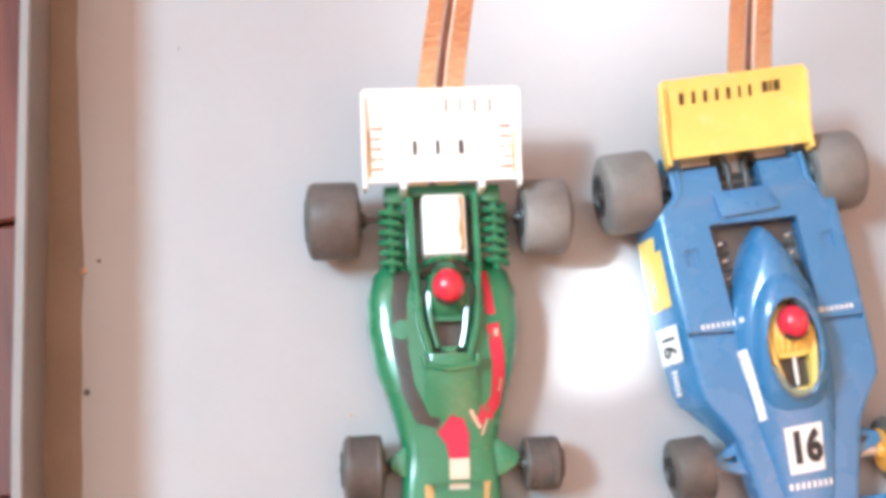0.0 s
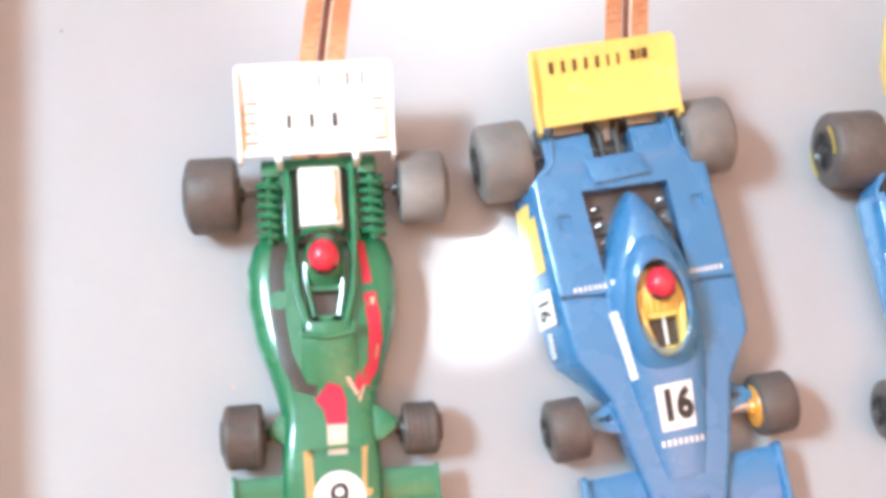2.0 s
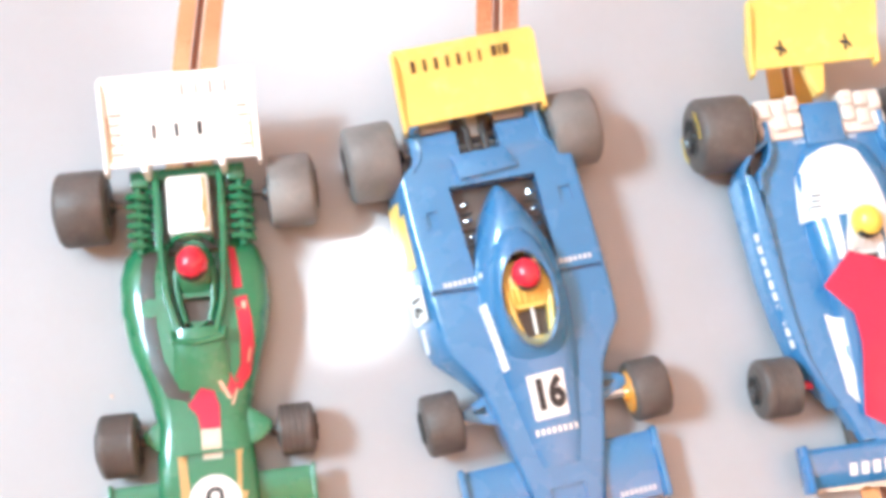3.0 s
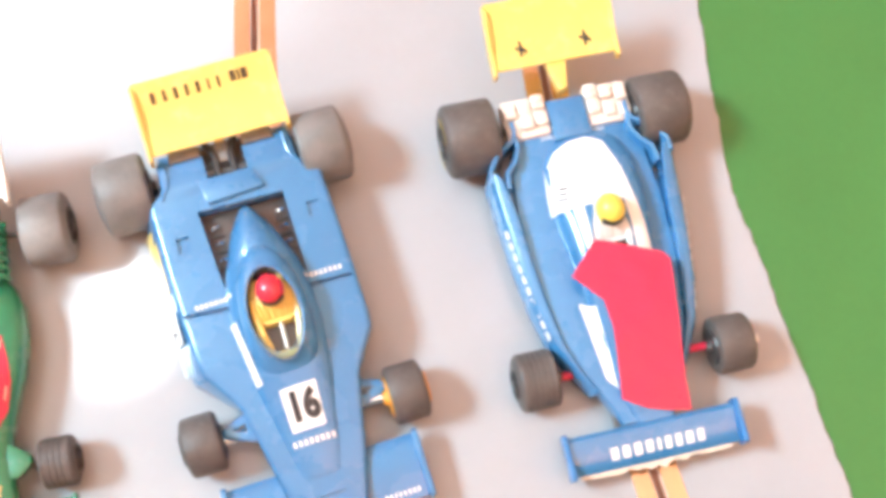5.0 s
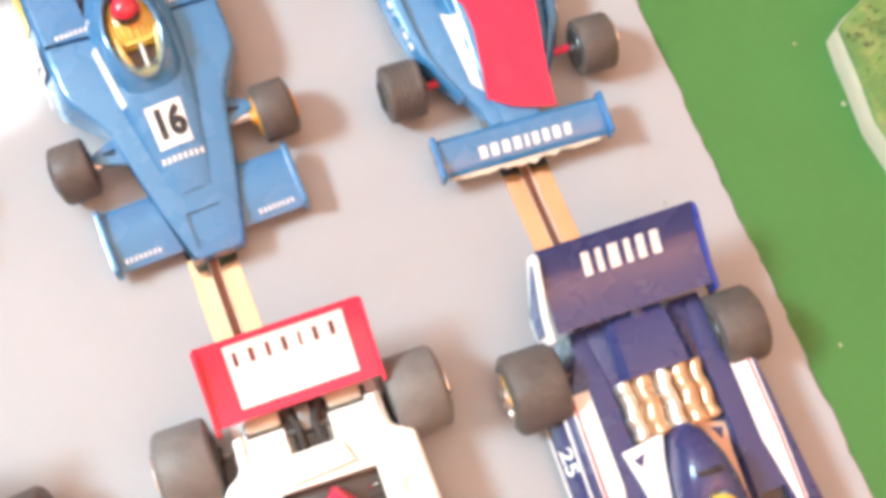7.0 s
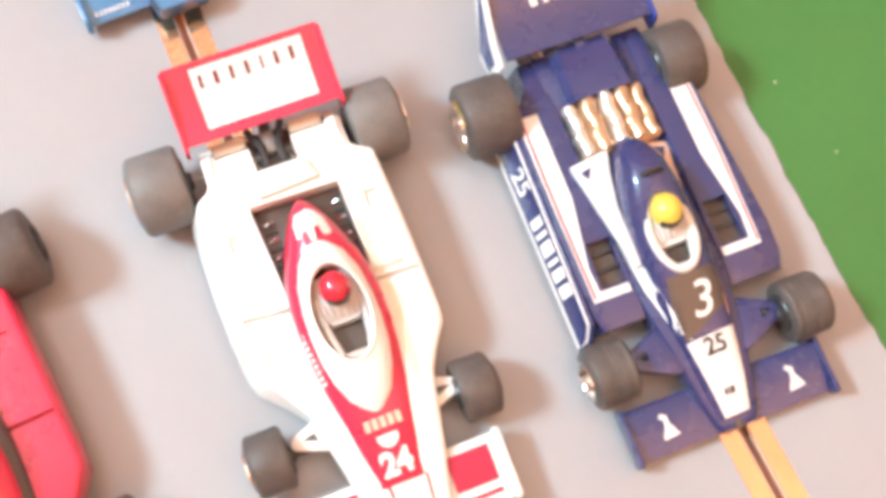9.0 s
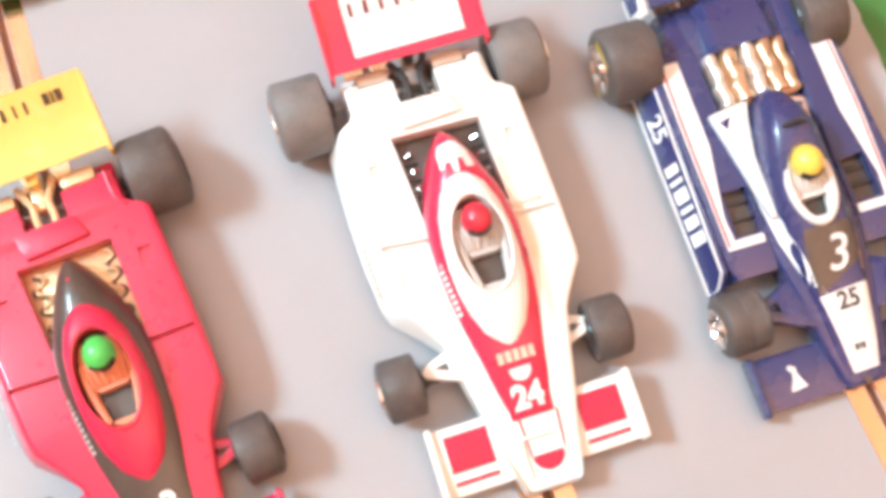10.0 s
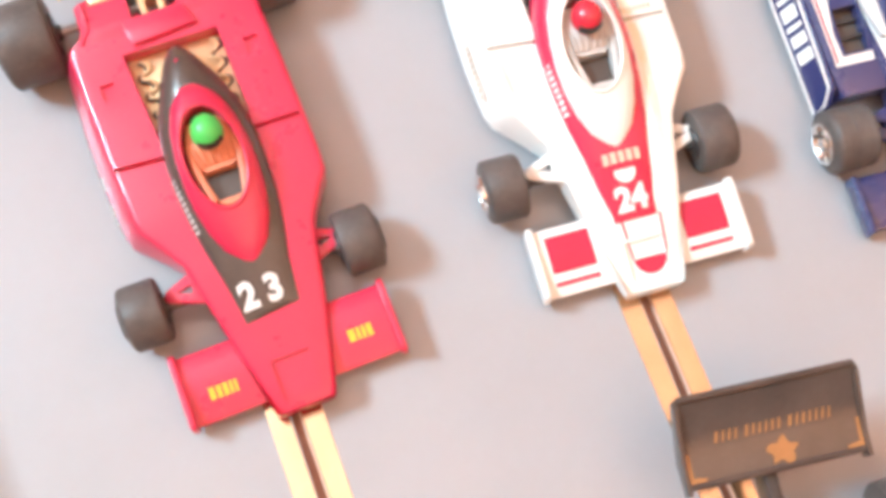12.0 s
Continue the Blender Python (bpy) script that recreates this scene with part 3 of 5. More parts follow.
def room_shell():
    x0, x1, y0, y1, z0, z1 = WALL_X, 2.2, BACK_Y, 1.10, FLOOR_Z * MM, 2.38
    t = 0.12

    def slab(name, a, b, material, label, kind="structure"):
        bm = bmesh.new()
        bmesh.ops.create_cube(bm, size=1)
        for v in bm.verts:
            v.co = Vector([(p + q) / 2 + v.co[i] * (q - p) for i, (p, q) in enumerate(zip(a, b))])
        ob = new(name, finish(name, bm, material, 0))
        return tagged(ob, label, name.split("_")[0], kind=kind)
    # unseen walls and ceiling, added to close the room and warm its bounce
    slab("wall_west", (x0 - t, y0, z0), (x0, y1, WIN_Z0), WALL_PAINT, "unseen ochre wall below the window, added for warm bounce")
    for n, (a, b) in enumerate((((x0 - t, y0, WIN_Z1), (x0, y1, z1)), ((x0 - t, y0, WIN_Z0), (x0, WIN_Y0, WIN_Z1)), ((x0 - t, WIN_Y1, WIN_Z0), (x0, y1, WIN_Z1)))):
        slab("wall_west_%d" % (n + 2), a, b, WALL_PAINT, "unseen ochre wall beside the window, added for warm bounce")
    # an unseen sheet added across the window: its hole shapes the sun's patch on the board
    def gap(fx, fy):
        z = (fx - x0 + 0.05) * -SUN_WAY.z / SUN_WAY.x
        return (fy - z * SUN_WAY.y / -SUN_WAY.z, z)
    patch_hole = ((-0.056, -0.002), (-0.051, -0.0065), (-0.040, -0.006), (-0.033, -0.003), (-0.027, 0.007), (-0.026, 0.018), (-0.031, 0.027), (-0.041, 0.029), (-0.047, 0.024), (-0.053, 0.012))
    # thin lens-shaped slits, added to let dimmer sun through further north
    sun_slits = []
    for k in range(19):
        fy = 0.040 + 0.005 * k
        wide = 0.0004 + 0.0013 * min(1, max(0, (fy - 0.058) / 0.04))
        reach = 0.030 + 0.044 * min(1, max(0, (fy - 0.045) / 0.04))
        mid = -0.042 + 0.018 * min(1, max(0, (fy - 0.045) / 0.04))
        sun_slits.append(((mid - reach, fy), (mid, fy - wide), (mid + reach, fy), (mid, fy + wide)))
    bm = bmesh.new()
    rims = [[bm.verts.new((x0 - 0.05, *gap(fx, fy))) for fx, fy in hole] for hole in (patch_hole, *sun_slits)]
    outer = [bm.verts.new((x0 - 0.05, y, z)) for y, z in ((WIN_Y0 - 0.05, WIN_Z0 - 0.05), (WIN_Y1 + 0.05, WIN_Z0 - 0.05), (WIN_Y1 + 0.05, WIN_Z1 + 0.05), (WIN_Y0 - 0.05, WIN_Z1 + 0.05))]
    bmesh.ops.triangle_fill(bm, use_beauty=True, use_dissolve=False, edges=[bm.edges.new((a[k], a[(k + 1) % len(a)])) for a in (*rims, outer) for k in range(len(a))])
    blind = new("window_blind", finish("window_blind", bm, CEILING_PAINT, 0))
    tagged(blind, "unseen sheet added over the window, its holes shape the sun patches", "blind", kind="structure")
    slab("wall_east", (x1, y0, z0), (x1 + t, y1, z1), WALL_PAINT, "unseen plain ochre wall, added for warm bounced light")
    slab("wall_north", (x0 - t, y1, z0), (x1 + t, y1 + t, z1), NORTH_PAINT, "unseen brown wall, placed to darken reflections in the copper")
    for n, (a, b) in enumerate((((x0 - t, y0 - t, z0), (x1 + t, y0, BACK_Z0)), ((x0 - t, y0 - t, BACK_Z1), (x1 + t, y0, z1)), ((x0 - t, y0 - t, BACK_Z0), (BACK_X0, y0, BACK_Z1)), ((BACK_X1, y0 - t, BACK_Z0), (x1 + t, y0, BACK_Z1)))):
        slab("wall_south_%d" % (n + 1), a, b, WALL_PAINT, "unseen ochre wall round the warm fill lamp")
    slab("ceiling", (x0 - t, y0 - t, z1), (x1 + t, y1 + t, z1 + t), CEILING_PAINT, "unseen warm-toned ceiling, added to bounce light")
    floor = slab("floor", (x0 - t, y0 - t, z0 - 0.14), (x1 + t, y1 + t, z0 - 0.013), DARK_SLOT, "dark red wooden floor of narrow planks")
    w = 0.072
    bm = bmesh.new()
    bmesh.ops.create_cube(bm, size=1)
    for v in bm.verts:
        v.co = Vector((v.co.x * (x1 - x0), v.co.y * (w - 0.0012), v.co.z * 0.012))
    bmesh.ops.bevel(bm, geom=bm.edges[:], offset=0.0008, segments=1, affect="EDGES")
    plank = finish("plank", bm, RED_WOOD, 0)
    k = 0
    while y0 + w * (k + 1) < y1:
        ob = new("plank", plank)
        ob.location = ((x0 + x1) / 2, y0 + w * (k + 0.5) + 0.0225, z0 - 0.006)
        ob.parent = floor
        k += 1


build_track()
room_shell()


def scenery_block():
    block = thing("scenery_block", "plaster bank with pale broken edge and mottled green flock", "model scenery", 0, 0, 0)
    outline = [(186, -62), (176, -65.5), (169.2, -69.4), (167.6, -77), (166.7, -85), (164.6, -97), (165.4, -111.7), (175.4, -118.6), (192, -121), (232, -122), (250, -90), (240, -60), (205, -55)]
    cx, cy = 205, -90
    rings = []
    for z, grow in ((-0.9, 1.0), (3.0, 0.995), (6.5, 0.985), (8.2, 0.955), (8.6, 0.90)):
        rings.append([(cx + (x - cx) * grow + 0.5 * noise.noise(Vector((x, y, z))), cy + (y - cy) * grow + 0.5 * noise.noise(Vector((y, x, z))), z + 0.5 * noise.noise(Vector((x * 0.2, y * 0.2, z)))) for x, y in outline])
    part("plaster_base", loft(rings), PLASTER, block, "cream plaster edge")
    bed = [[(cx + (x - cx) * g + 0.6 * noise.noise(Vector((x * 0.3, y * 0.3, g))), cy + (y - cy) * g + 0.6 * noise.noise(Vector((y * 0.3, x * 0.3, g))), z) for x, y in outline] for g, z in ((0.986, 7.2), (0.979, 8.4), (0.95, 8.95))]
    part("flock_bed", loft(bed), FLOCK, block, "olive and yellow-green flock layer", smooth=60)
    rng = random.Random(4)

    def inside(px, py, grow):
        hit, q = False, [(cx + (x - cx) * grow, cy + (y - cy) * grow) for x, y in outline]
        for (ax, ay), (bx, by) in zip(q, q[1:] + q[:1]):
            if (ay > py) != (by > py) and px < (bx - ax) * (py - ay) / (by - ay) + ax:
                hit = not hit
        return hit
    for name, material, count in (("flock", FLOCK, 900), ("dark_flock", FLOCK_DARK, 420)):
        verts, faces = [], []
        while count:
            px, py = rng.uniform(164, 245), rng.uniform(-121, -56)
            if not inside(px, py, 0.965):
                continue
            if name == "dark_flock" and noise.noise(Vector((px * 0.16, py * 0.16, 9))) < 0.1:
                count -= 1
                continue
            count -= 1
            r, z = rng.uniform(0.6, 1.5), 8.7 + rng.uniform(0, 0.7)
            base = len(verts)
            for a in range(5):
                t = 2 * math.pi * a / 5 + rng.uniform(-0.4, 0.4)
                q = r * rng.uniform(0.7, 1.2)
                verts.append(((px + q * math.cos(t)) * MM, (py + q * math.sin(t)) * MM, (z - 0.6) * MM))
            verts.append((px * MM, py * MM, (z + r * 0.6) * MM))
            faces += [(base + a, base + (a + 1) % 5, base + 5) for a in range(5)]
        me = bpy.data.meshes.new(name)
        me.from_pydata(verts, [], faces)
        me.materials.append(material)
        ob = new(name, me)
        ob.parent = block
        tagged(ob, "scattered flock tufts", kind="stuff")


scenery_block()


def crumbs():
    spots = [(-107.2, -1.6, 0.55, CRUMB), (-166.0, 44.4, 1.1, CRUMB), (-162.2, 46.4, 0.55, DARK_CRUMB), (106.2, -93.8, 0.35, DARK_CRUMB), (-136.0, 100.0, 0.35, DARK_CRUMB), (-168.4, 14.5, 0.9, DARK_CRUMB), (130.7, -145.2, 0.5, PLASTER), (135.4, -169.5, 0.4, PLASTER), (164.5, -87.5, 0.7, PLASTER), (160.8, -66.5, 0.45, PLASTER)]
    for x, y, r, material in spots:
        rng = random.Random(int(x * 10))
        bm = bmesh.new()
        bmesh.ops.create_icosphere(bm, subdivisions=1, radius=r * MM)
        for v in bm.verts:
            v.co = Vector((v.co.x * rng.uniform(0.7, 1.1), v.co.y * rng.uniform(0.8, 1.4), v.co.z * 0.6))
        ob = new("crumb", finish("crumb", bm, material, 0))
        ob.location = (x * MM, y * MM, (0.45 * r - (0.9 if x > 118 else 0)) * MM)
        tagged(ob, "tiny loose crumb of debris lying on the painted board", "debris", "crumbs on the board")


crumbs()

# ---------- wedge-shaped cars: three from one mould ----------


def plan_body(stations, bottom=4.0, chamfer=0.9):
    """A body from stations (y, half width, top, crown, flare): a flat-decked wedge seen from above."""
    rings = []
    for y, hw, top, crown, flare in stations:
        half = [(hw + flare, bottom), (hw + flare * 0.6, (bottom + top) / 2), (hw + 0.15, top - chamfer), (hw - chamfer * 0.35, top - chamfer * 0.25), (hw - chamfer * 1.1, top), (hw * 0.5, top + crown * 0.7), (0.0, top + crown)]
        rings.append([(x, y, z) for x, z in half] + [(-x, y, z) for x, z in half[-2::-1]])
    return loft(rings)


def hump(stations, n=12):
    """A raised cowl from stations (y, half width, base, top, fullness)."""
    rings = []
    for y, hw, base, top, full in stations:
        ring = []
        for k in range(n + 1):
            a = math.pi * k / n
            c, s = math.cos(a), math.sin(a)
            ring.append((hw * math.copysign(abs(c) ** full, c), y, base + (top - base) * abs(s) ** full))
        ring += [(-hw, y, base - 2), (hw, y, base - 2)]
        rings.append(ring)
    return loft(rings)


# stations of the mould, fitted to the camera's view: y, left and right half width of the deck, its height, and how far
# the left flank leans out
WEDGE = [(47.4, 18.2, 16.2, 15.2, 0.1), (46.4, 18.7, 16.7, 15.9, 0.1), (35.6, 19.0, 16.9, 16.9, 0.1), (34.2, 19.8, 17.3, 16.8, 0.2), (33.2, 21.6, 18.6, 16.5, 1.2), (32.4, 22.8, 20.8, 16.2, 2.4), (31.0, 23.3, 21.9, 16.0, 3.2), (14, 23.0, 22.4, 15.7, 4.0), (0, 22.5, 22.6, 15.3, 4.2), (-11, 21.9, 22.6, 14.8, 3.8), (-14.4, 21.4, 22.3, 14.4, 3.2), (-16.2, 20.2, 21.0, 14.2, 2.6), (-20.5, 17.4, 18.2, 13.6, 1.4), (-24.5, 15.0, 16.0, 13.1, 0.6), (-31, 13.5, 14.5, 12.2, 0.3), (-41, 11.5, 12.4, 10.4, 0.2), (-52, 9.0, 9.7, 8.4, 0.2), (-60, 7.4, 7.6, 7.0, 0.2), (-62.4, 6.8, 6.8, 6.4, 0.1), (-63.0, 6.0, 6.0, 5.6, 0.0)]
COWL = [(24.9, 0.9, 12.4, 17.0, 0.9), (23.6, 2.2, 12.4, 19.4, 0.9), (21.4, 3.9, 12.4, 21.6, 0.95), (18.4, 5.7, 12.4, 23.0, 0.95), (15, 7.2, 12.6, 23.6, 0.95), (11, 8.6, 13.4, 23.6, 0.95), (8, 9.6, 14.8, 23.2, 0.95), (4, 10.5, 14.8, 22.6, 0.92), (-2, 11.1, 14.6, 21.6, 0.9), (-9, 11.1, 14.2, 20.0, 0.9), (-16, 10.6, 13.6, 18.2, 0.9), (-23, 9.5, 13.0, 16.2, 0.92), (-30, 8.1, 12.0, 14.3, 0.95), (-37, 6.9, 11.0, 12.5, 1.0), (-46, 5.3, 9.2, 10.2, 1.0)]
COAMING = [(12.0, 0.8, 19.0, 22.6, 0.8), (11.0, 3.0, 19.0, 24.2, 0.75), (8.0, 5.8, 18.5, 25.4, 0.72), (3.0, 7.7, 18.0, 25.6, 0.7), (-3.0, 8.6, 17.5, 24.6, 0.7), (-9.0, 8.8, 17.0, 23.0, 0.7), (-15.0, 8.4, 16.0, 21.0, 0.7), (-20.5, 7.2, 15.0, 18.8, 0.72), (-25.5, 5.2, 14.0, 16.6, 0.78), (-28.6, 2.8, 13.0, 15.0, 0.85), (-29.8, 0.8, 13.0, 14.2, 0.9)]


def wedge_hull():
    """The flat-decked mould, its flanks shaped to fit the camera's view: one upright, one leaning out."""
    rings = []
    for y, left, right, top, flare in WEDGE:
        ring = [(right - 0.2, 4.0), (right, 8.0), (right + 0.1, top - 1.5), (right - 0.15, top - 0.55), (right - 0.6, top - 0.14), (right - 1.4, top), (right * 0.4, top + 0.25)]
        ring += [(-left * 0.4, top + 0.25), (-left + 1.3, top), (-left + 0.5, top - 0.15), (-left, top - 0.6), (-left - flare * 0.22, top - 2.2), (-left - flare * 0.75, 8.6), (-left - flare, 4.0)]
        rings.append([(x, y, z) for x, z in ring])
    return loft(rings)


def ellipse_cutter(y, a, b, z0, z1):
    return loft([[(a * math.cos(2 * math.pi * k / 28), y + b * math.sin(2 * math.pi * k / 28), z) for k in range(28)] for z in (z0, z1)])


WINDOW = [(-11.7, 27.0), (10.7, 26.4), (10.9, 4.0), (-10.3, 4.0)]


def wedge_car(label, x, y, turn, body_mat, cowl_mat, wing_mat, helmet, suit, engine_mat, trumpet_mat, front_mat, tyre_rear=RUBBER, tyre_front=RUBBER, rims=(BLACK, BLACK, BLACK, BLACK), arm_mat=None, plates=None, wheels=((-29, 40.5), (28, 40.5), (-27, -31), (27, -31)), wing_y=0.0, wing_hw=19.6, wing_x=0.0, nose_run=1.0, ring_mat=None, cowl_end=None):
    """wheels: the middles of the rear left, rear right, front left and front right wheel; slid on their axles, each
    placed to fit the camera's view.
    """
    car = thing("slot_car", label, "toy car", x, y, turn, "slot cars on the grid")
    cutters = [prism(WINDOW, 11.5, 30, 0)]
    for sx in (-1, 1):
        cutters.append(prism([(-22.2, 0.5), (-10.2, -0.6), (-10.2, 0.5), (-22.2, 1.7)] if sx < 0 else [(10.4, -0.6), (21.4, -0.9), (21.4, 0.2), (10.4, 0.5)], 13.6, 30, 0))
        cutters.append(box(sx * 17.2 - 1.7, sx * 17.2 + 1.5, 17.5, 21.5, 15.0, 30, 0))
    cutters.append(loft([[(-4.3, q, z), (4.5, q, z), (4.5, q, 30), (-4.3, q, 30)] for q, z in ((-51.0, 7.95), (-60.0, 6.35))]))
    cutters.append(box(-6.8, 3.8, 34.8, 60, 9.0, 30, 0))
    cutters.append(box(-15.4, 12.9, 41.3, 60, 9.0, 30, 0))
    cutters.append(box(-30, 30, 42.5, 60, 9.0, 30, 0))
    body = part("body", carve(wedge_hull(), cutters), body_mat, car)
    part("deck_plate", prism([(-9.6, 34.6), (5.0, 34.4), (6.8, 28.8), (-8.4, 28.0)], 15.8, 17.6, 0.4), body_mat, car)
    # a low rim that runs along the tail on both sides
    for sx in (-1, 1):
        rim = [(-17.0, 42.3, 16.9), (-16.8, 38.0, 17.0), (-17.2, 35.4, 16.8), (-19.6, 32.6, 16.3)] if sx < 0 else [(15.0, 42.3, 16.9), (15.0, 38.0, 17.0), (15.2, 35.4, 16.9), (17.2, 32.6, 16.5)]
        part("deck_rim", tube(rim, 0.45, 8), body_mat, car)
    cowl = part("cowl", carve(hump(COWL[:-1] + [cowl_end or COWL[-1]]), [ellipse_cutter(-6.2, 6.4, 11.2, 13.0, 40)]), cowl_mat, car)
    ring = part("cockpit_surround", carve(hump([(q if q > -15 else -15 + (q + 15) * nose_run, *r) for q, *r in COAMING], 20), [ellipse_cutter(-6.2, 6.4, 11.2, 10.0, 40)]), ring_mat or cowl_mat, cowl, smooth=50)
    # the rolled lip round the cockpit
    shell, lip = skin_of([cowl, ring]), []
    for k in range(49):
        a = 2 * math.pi * k / 48
        x, y2 = 6.75 * math.cos(a), -6.2 + 11.55 * math.sin(a)
        place = shell.ray_cast(Vector((x, y2, 60)), Vector((0, 0, -1)))[0]
        lip.append((x, y2, (place.z if place else 17.0) - 0.1))
    part("cockpit_lip", tube(lip, 0.5, 8), ring_mat or cowl_mat, cowl)
    # engine under its window
    engine = part("engine", prism([(-11.6, 26.9), (10.6, 26.3), (10.8, 4.1), (-10.2, 4.1)], 10.5, 12.4, 0.1), engine_mat, car)
    for sx in (-1, 1):
        for k in range(3):
            yy = 22.4 - 4.4 * k
            xx = sx * 8.6
            if trumpet_mat != GOLD:
                part("trumpet", tube([(xx - 1.0, yy - 0.2, 13.4), (xx, yy, 14.0), (xx + 1.0, yy + 0.3, 13.2)], 0.36, 6), trumpet_mat, engine)
                part("valve_rib", box(xx - 1.6, xx + 1.6, yy - 2.6, yy - 1.6, 12.0, 13.3, 0.3), BLACK, engine)
        if trumpet_mat == GOLD:
            coil = [(sx * (8.4 - 0.02 * k) + 1.25 * math.copysign(abs(math.sin(k * 0.42)) ** 0.6, math.sin(k * 0.42)), 25.0 - 0.32 * k, 13.4 + 0.5 * math.cos(k * 0.42)) for k in range(56)]
            part("inlet_coil", tube(coil, 0.42, 6), trumpet_mat, engine)
            part("coil_groove", tube([(x + sx * 0.9, y, z - 0.7) for x, y, z in coil], 0.4, 6), BROWN_BLACK, engine)
    # gearbox and exhausts behind the deck
    gb = box(-5.4, 2.6, 33.5, 47, 5, 10.6, 0.6)
    box(-16, 14, 40.2, 46.5, 5, 9.5, 0.5, gb)
    part("gearbox", gb, BROWN_BLACK, car)
    part("gear_casing", box(-3.2, 0.2, 39.5, 46, 9, 14.6, 0.8), GOLD if engine_mat == GOLD else BLACK if suit == BLACK else CASTING, car)
    for sx in (-1, 1):
        part("exhaust", tube([(sx * 1.9 - 1.5, 34.0, 14.6), (sx * 2.2 - 1.5, 37, 15.6), (sx * 2.0 - 1.5, 41, 15.4), (sx * 4.4 - 1.5, 47, 13.6)], 0.95, 10), engine_mat if engine_mat == GOLD else BLACK, car)
        part("rear_strut", box(min(sx * 5.6, sx * 14.0) - 1.4, max(sx * 5.6, sx * 14.0) - 1.4, 42.5, 46.2, 10.0, 14.8, 0.9), {GOLD: GOLD}.get(engine_mat, {YELLOW: CASTING, BLACK: BLACK}.get(suit, CREAM)), car)
    part("wing_post", box(-2.6, 0.0, 45, 54 + wing_y, 10, 17.6, 0.3), BLACK if wing_mat != YELLOW else wing_mat, car)
    wing = rear_wing(car, wing_hw, 43.5 + wing_y, 61.5 + wing_y, 19.6, 26.2, wing_mat, plates, dx=wing_x)
    # front wings
    for sx in (-1, 1):
        rings = []
        for yy, z, t in ((-42.4, 6.4, 0.5), (-44.0, 7.0, 1.0), (-50, 6.4, 1.4), (-56.5, 5.4, 1.0), (-58.4, 4.9, 0.5)):
            rings.append([(sx * 8.0, yy, z + t / 2), (sx * 24.4, yy, z + t / 2), (sx * 24.4, yy, z - t / 2), (sx * 8.0, yy, z - t / 2)])
        fw = part("front_wing", loft(rings), front_mat, car)
        bm = prism(rounded(-59.2, -41.6, 3.0, 9.2, 1.4), -0.8, 0.8, 0.45)
        for v in bm.verts:
            v.co = Vector((sx * 24.6 + v.co.z, v.co.x, v.co.y - max(0, -50 - v.co.x) * 0.12))
        part("end_plate", bm, front_mat, fw)
        # suspension arm: a flat bracket with an eye in it
        arm = prism([(sx * 11.5, -24.4), (sx * 15.5, -25.6), (sx * 20.2, -27.4), (sx * 21.6, -28.8), (sx * 21.2, -30.2), (sx * 19.0, -31.2), (sx * 15.0, -32.6), (sx * 11.5, -34.0)], 7.4, 9.4, 0.5)
        eye = prism([(sx * 15.0, -28.0), (sx * 18.6, -28.8), (sx * 15.0, -30.2)], 0, 20, 0)
        part("suspension_arm", carve(arm, [eye]), arm_mat or body_mat, car)
    for k, (wx, wy) in enumerate(wheels[2:]):
        sx = (-1, 1)[k]
        part("wheel_stub", rod((sx * 12, -31 + (wy + 31) * 0.3, 7.6), (wx, wy, 7.6), 1.6 if rims[3] == AMBER else 1.1, 10), CHROME if rims[3] == AMBER else BROWN_BLACK, car)
    (ax, ay), (bx, by) = wheels[:2]
    part("axle", rod((ax, ay, 9.9), (bx, by, 9.9), 0.9, 10), CASTING, car)
    for k, (wx, wy) in enumerate(wheels):
        half, out = (6.8 if k < 2 else 4.8), (-1, 1)[k % 2]
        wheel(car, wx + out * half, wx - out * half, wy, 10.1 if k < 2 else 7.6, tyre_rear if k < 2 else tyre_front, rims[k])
    driver(car, -0.8, 23.8, helmet, suit, 18.6, (-6.2, 6.4, 11.2), radius=3.85, cx=0.4, column=DECAL_WHITE if suit == YELLOW else None)
    guide_blade(car, -59, -46)
    return car, body, cowl, wing


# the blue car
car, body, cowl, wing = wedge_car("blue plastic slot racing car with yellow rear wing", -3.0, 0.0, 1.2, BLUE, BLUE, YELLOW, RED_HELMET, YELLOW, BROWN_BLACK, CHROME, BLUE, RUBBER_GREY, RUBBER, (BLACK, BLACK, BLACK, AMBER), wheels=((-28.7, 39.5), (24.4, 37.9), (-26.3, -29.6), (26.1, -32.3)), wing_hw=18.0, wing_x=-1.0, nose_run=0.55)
top = skin_of([body, cowl, *cowl.children])
back = skin_of([wing])
sticker("number_plate", [(-4.5, -24.0), (4.8, -23.7), (4.3, -34.6), (-4.2, -34.8)], top, DECAL_WHITE, car, 0.14)
digits("16", 9.6, 0.2, -29.2, top, INK, car, bold=0.55, squeeze=0.82)
bar_row([0.8] * 8, 0.4, -37.6, 1.5, 0.6, top, DECAL_WHITE, car)
bar_row([0.7] * 8, -14.0, 2.4, 1.2, 0.55, top, DECAL_WHITE, car)
bar_row([0.7] * 8, 14.6, 2.4, 1.2, 0.55, top, DECAL_WHITE, car)
bar_row([1.75] * 9, -9.7, -13.0, 1.6, 0.15, top, DECAL_WHITE, car, turn=97, lift=0.45)
bar_row([1.2, 0.9, 1.0, 0.9, 1.0, 0.6, 0.7], -5.8, 57.2, 2.6, 2.0, back, SEPIA, car, lift=0.2)
bar_row([1.5, 0.7, 1.6], 8.4, 57.6, 2.4, 0.4, back, SEPIA, car, lift=0.2)
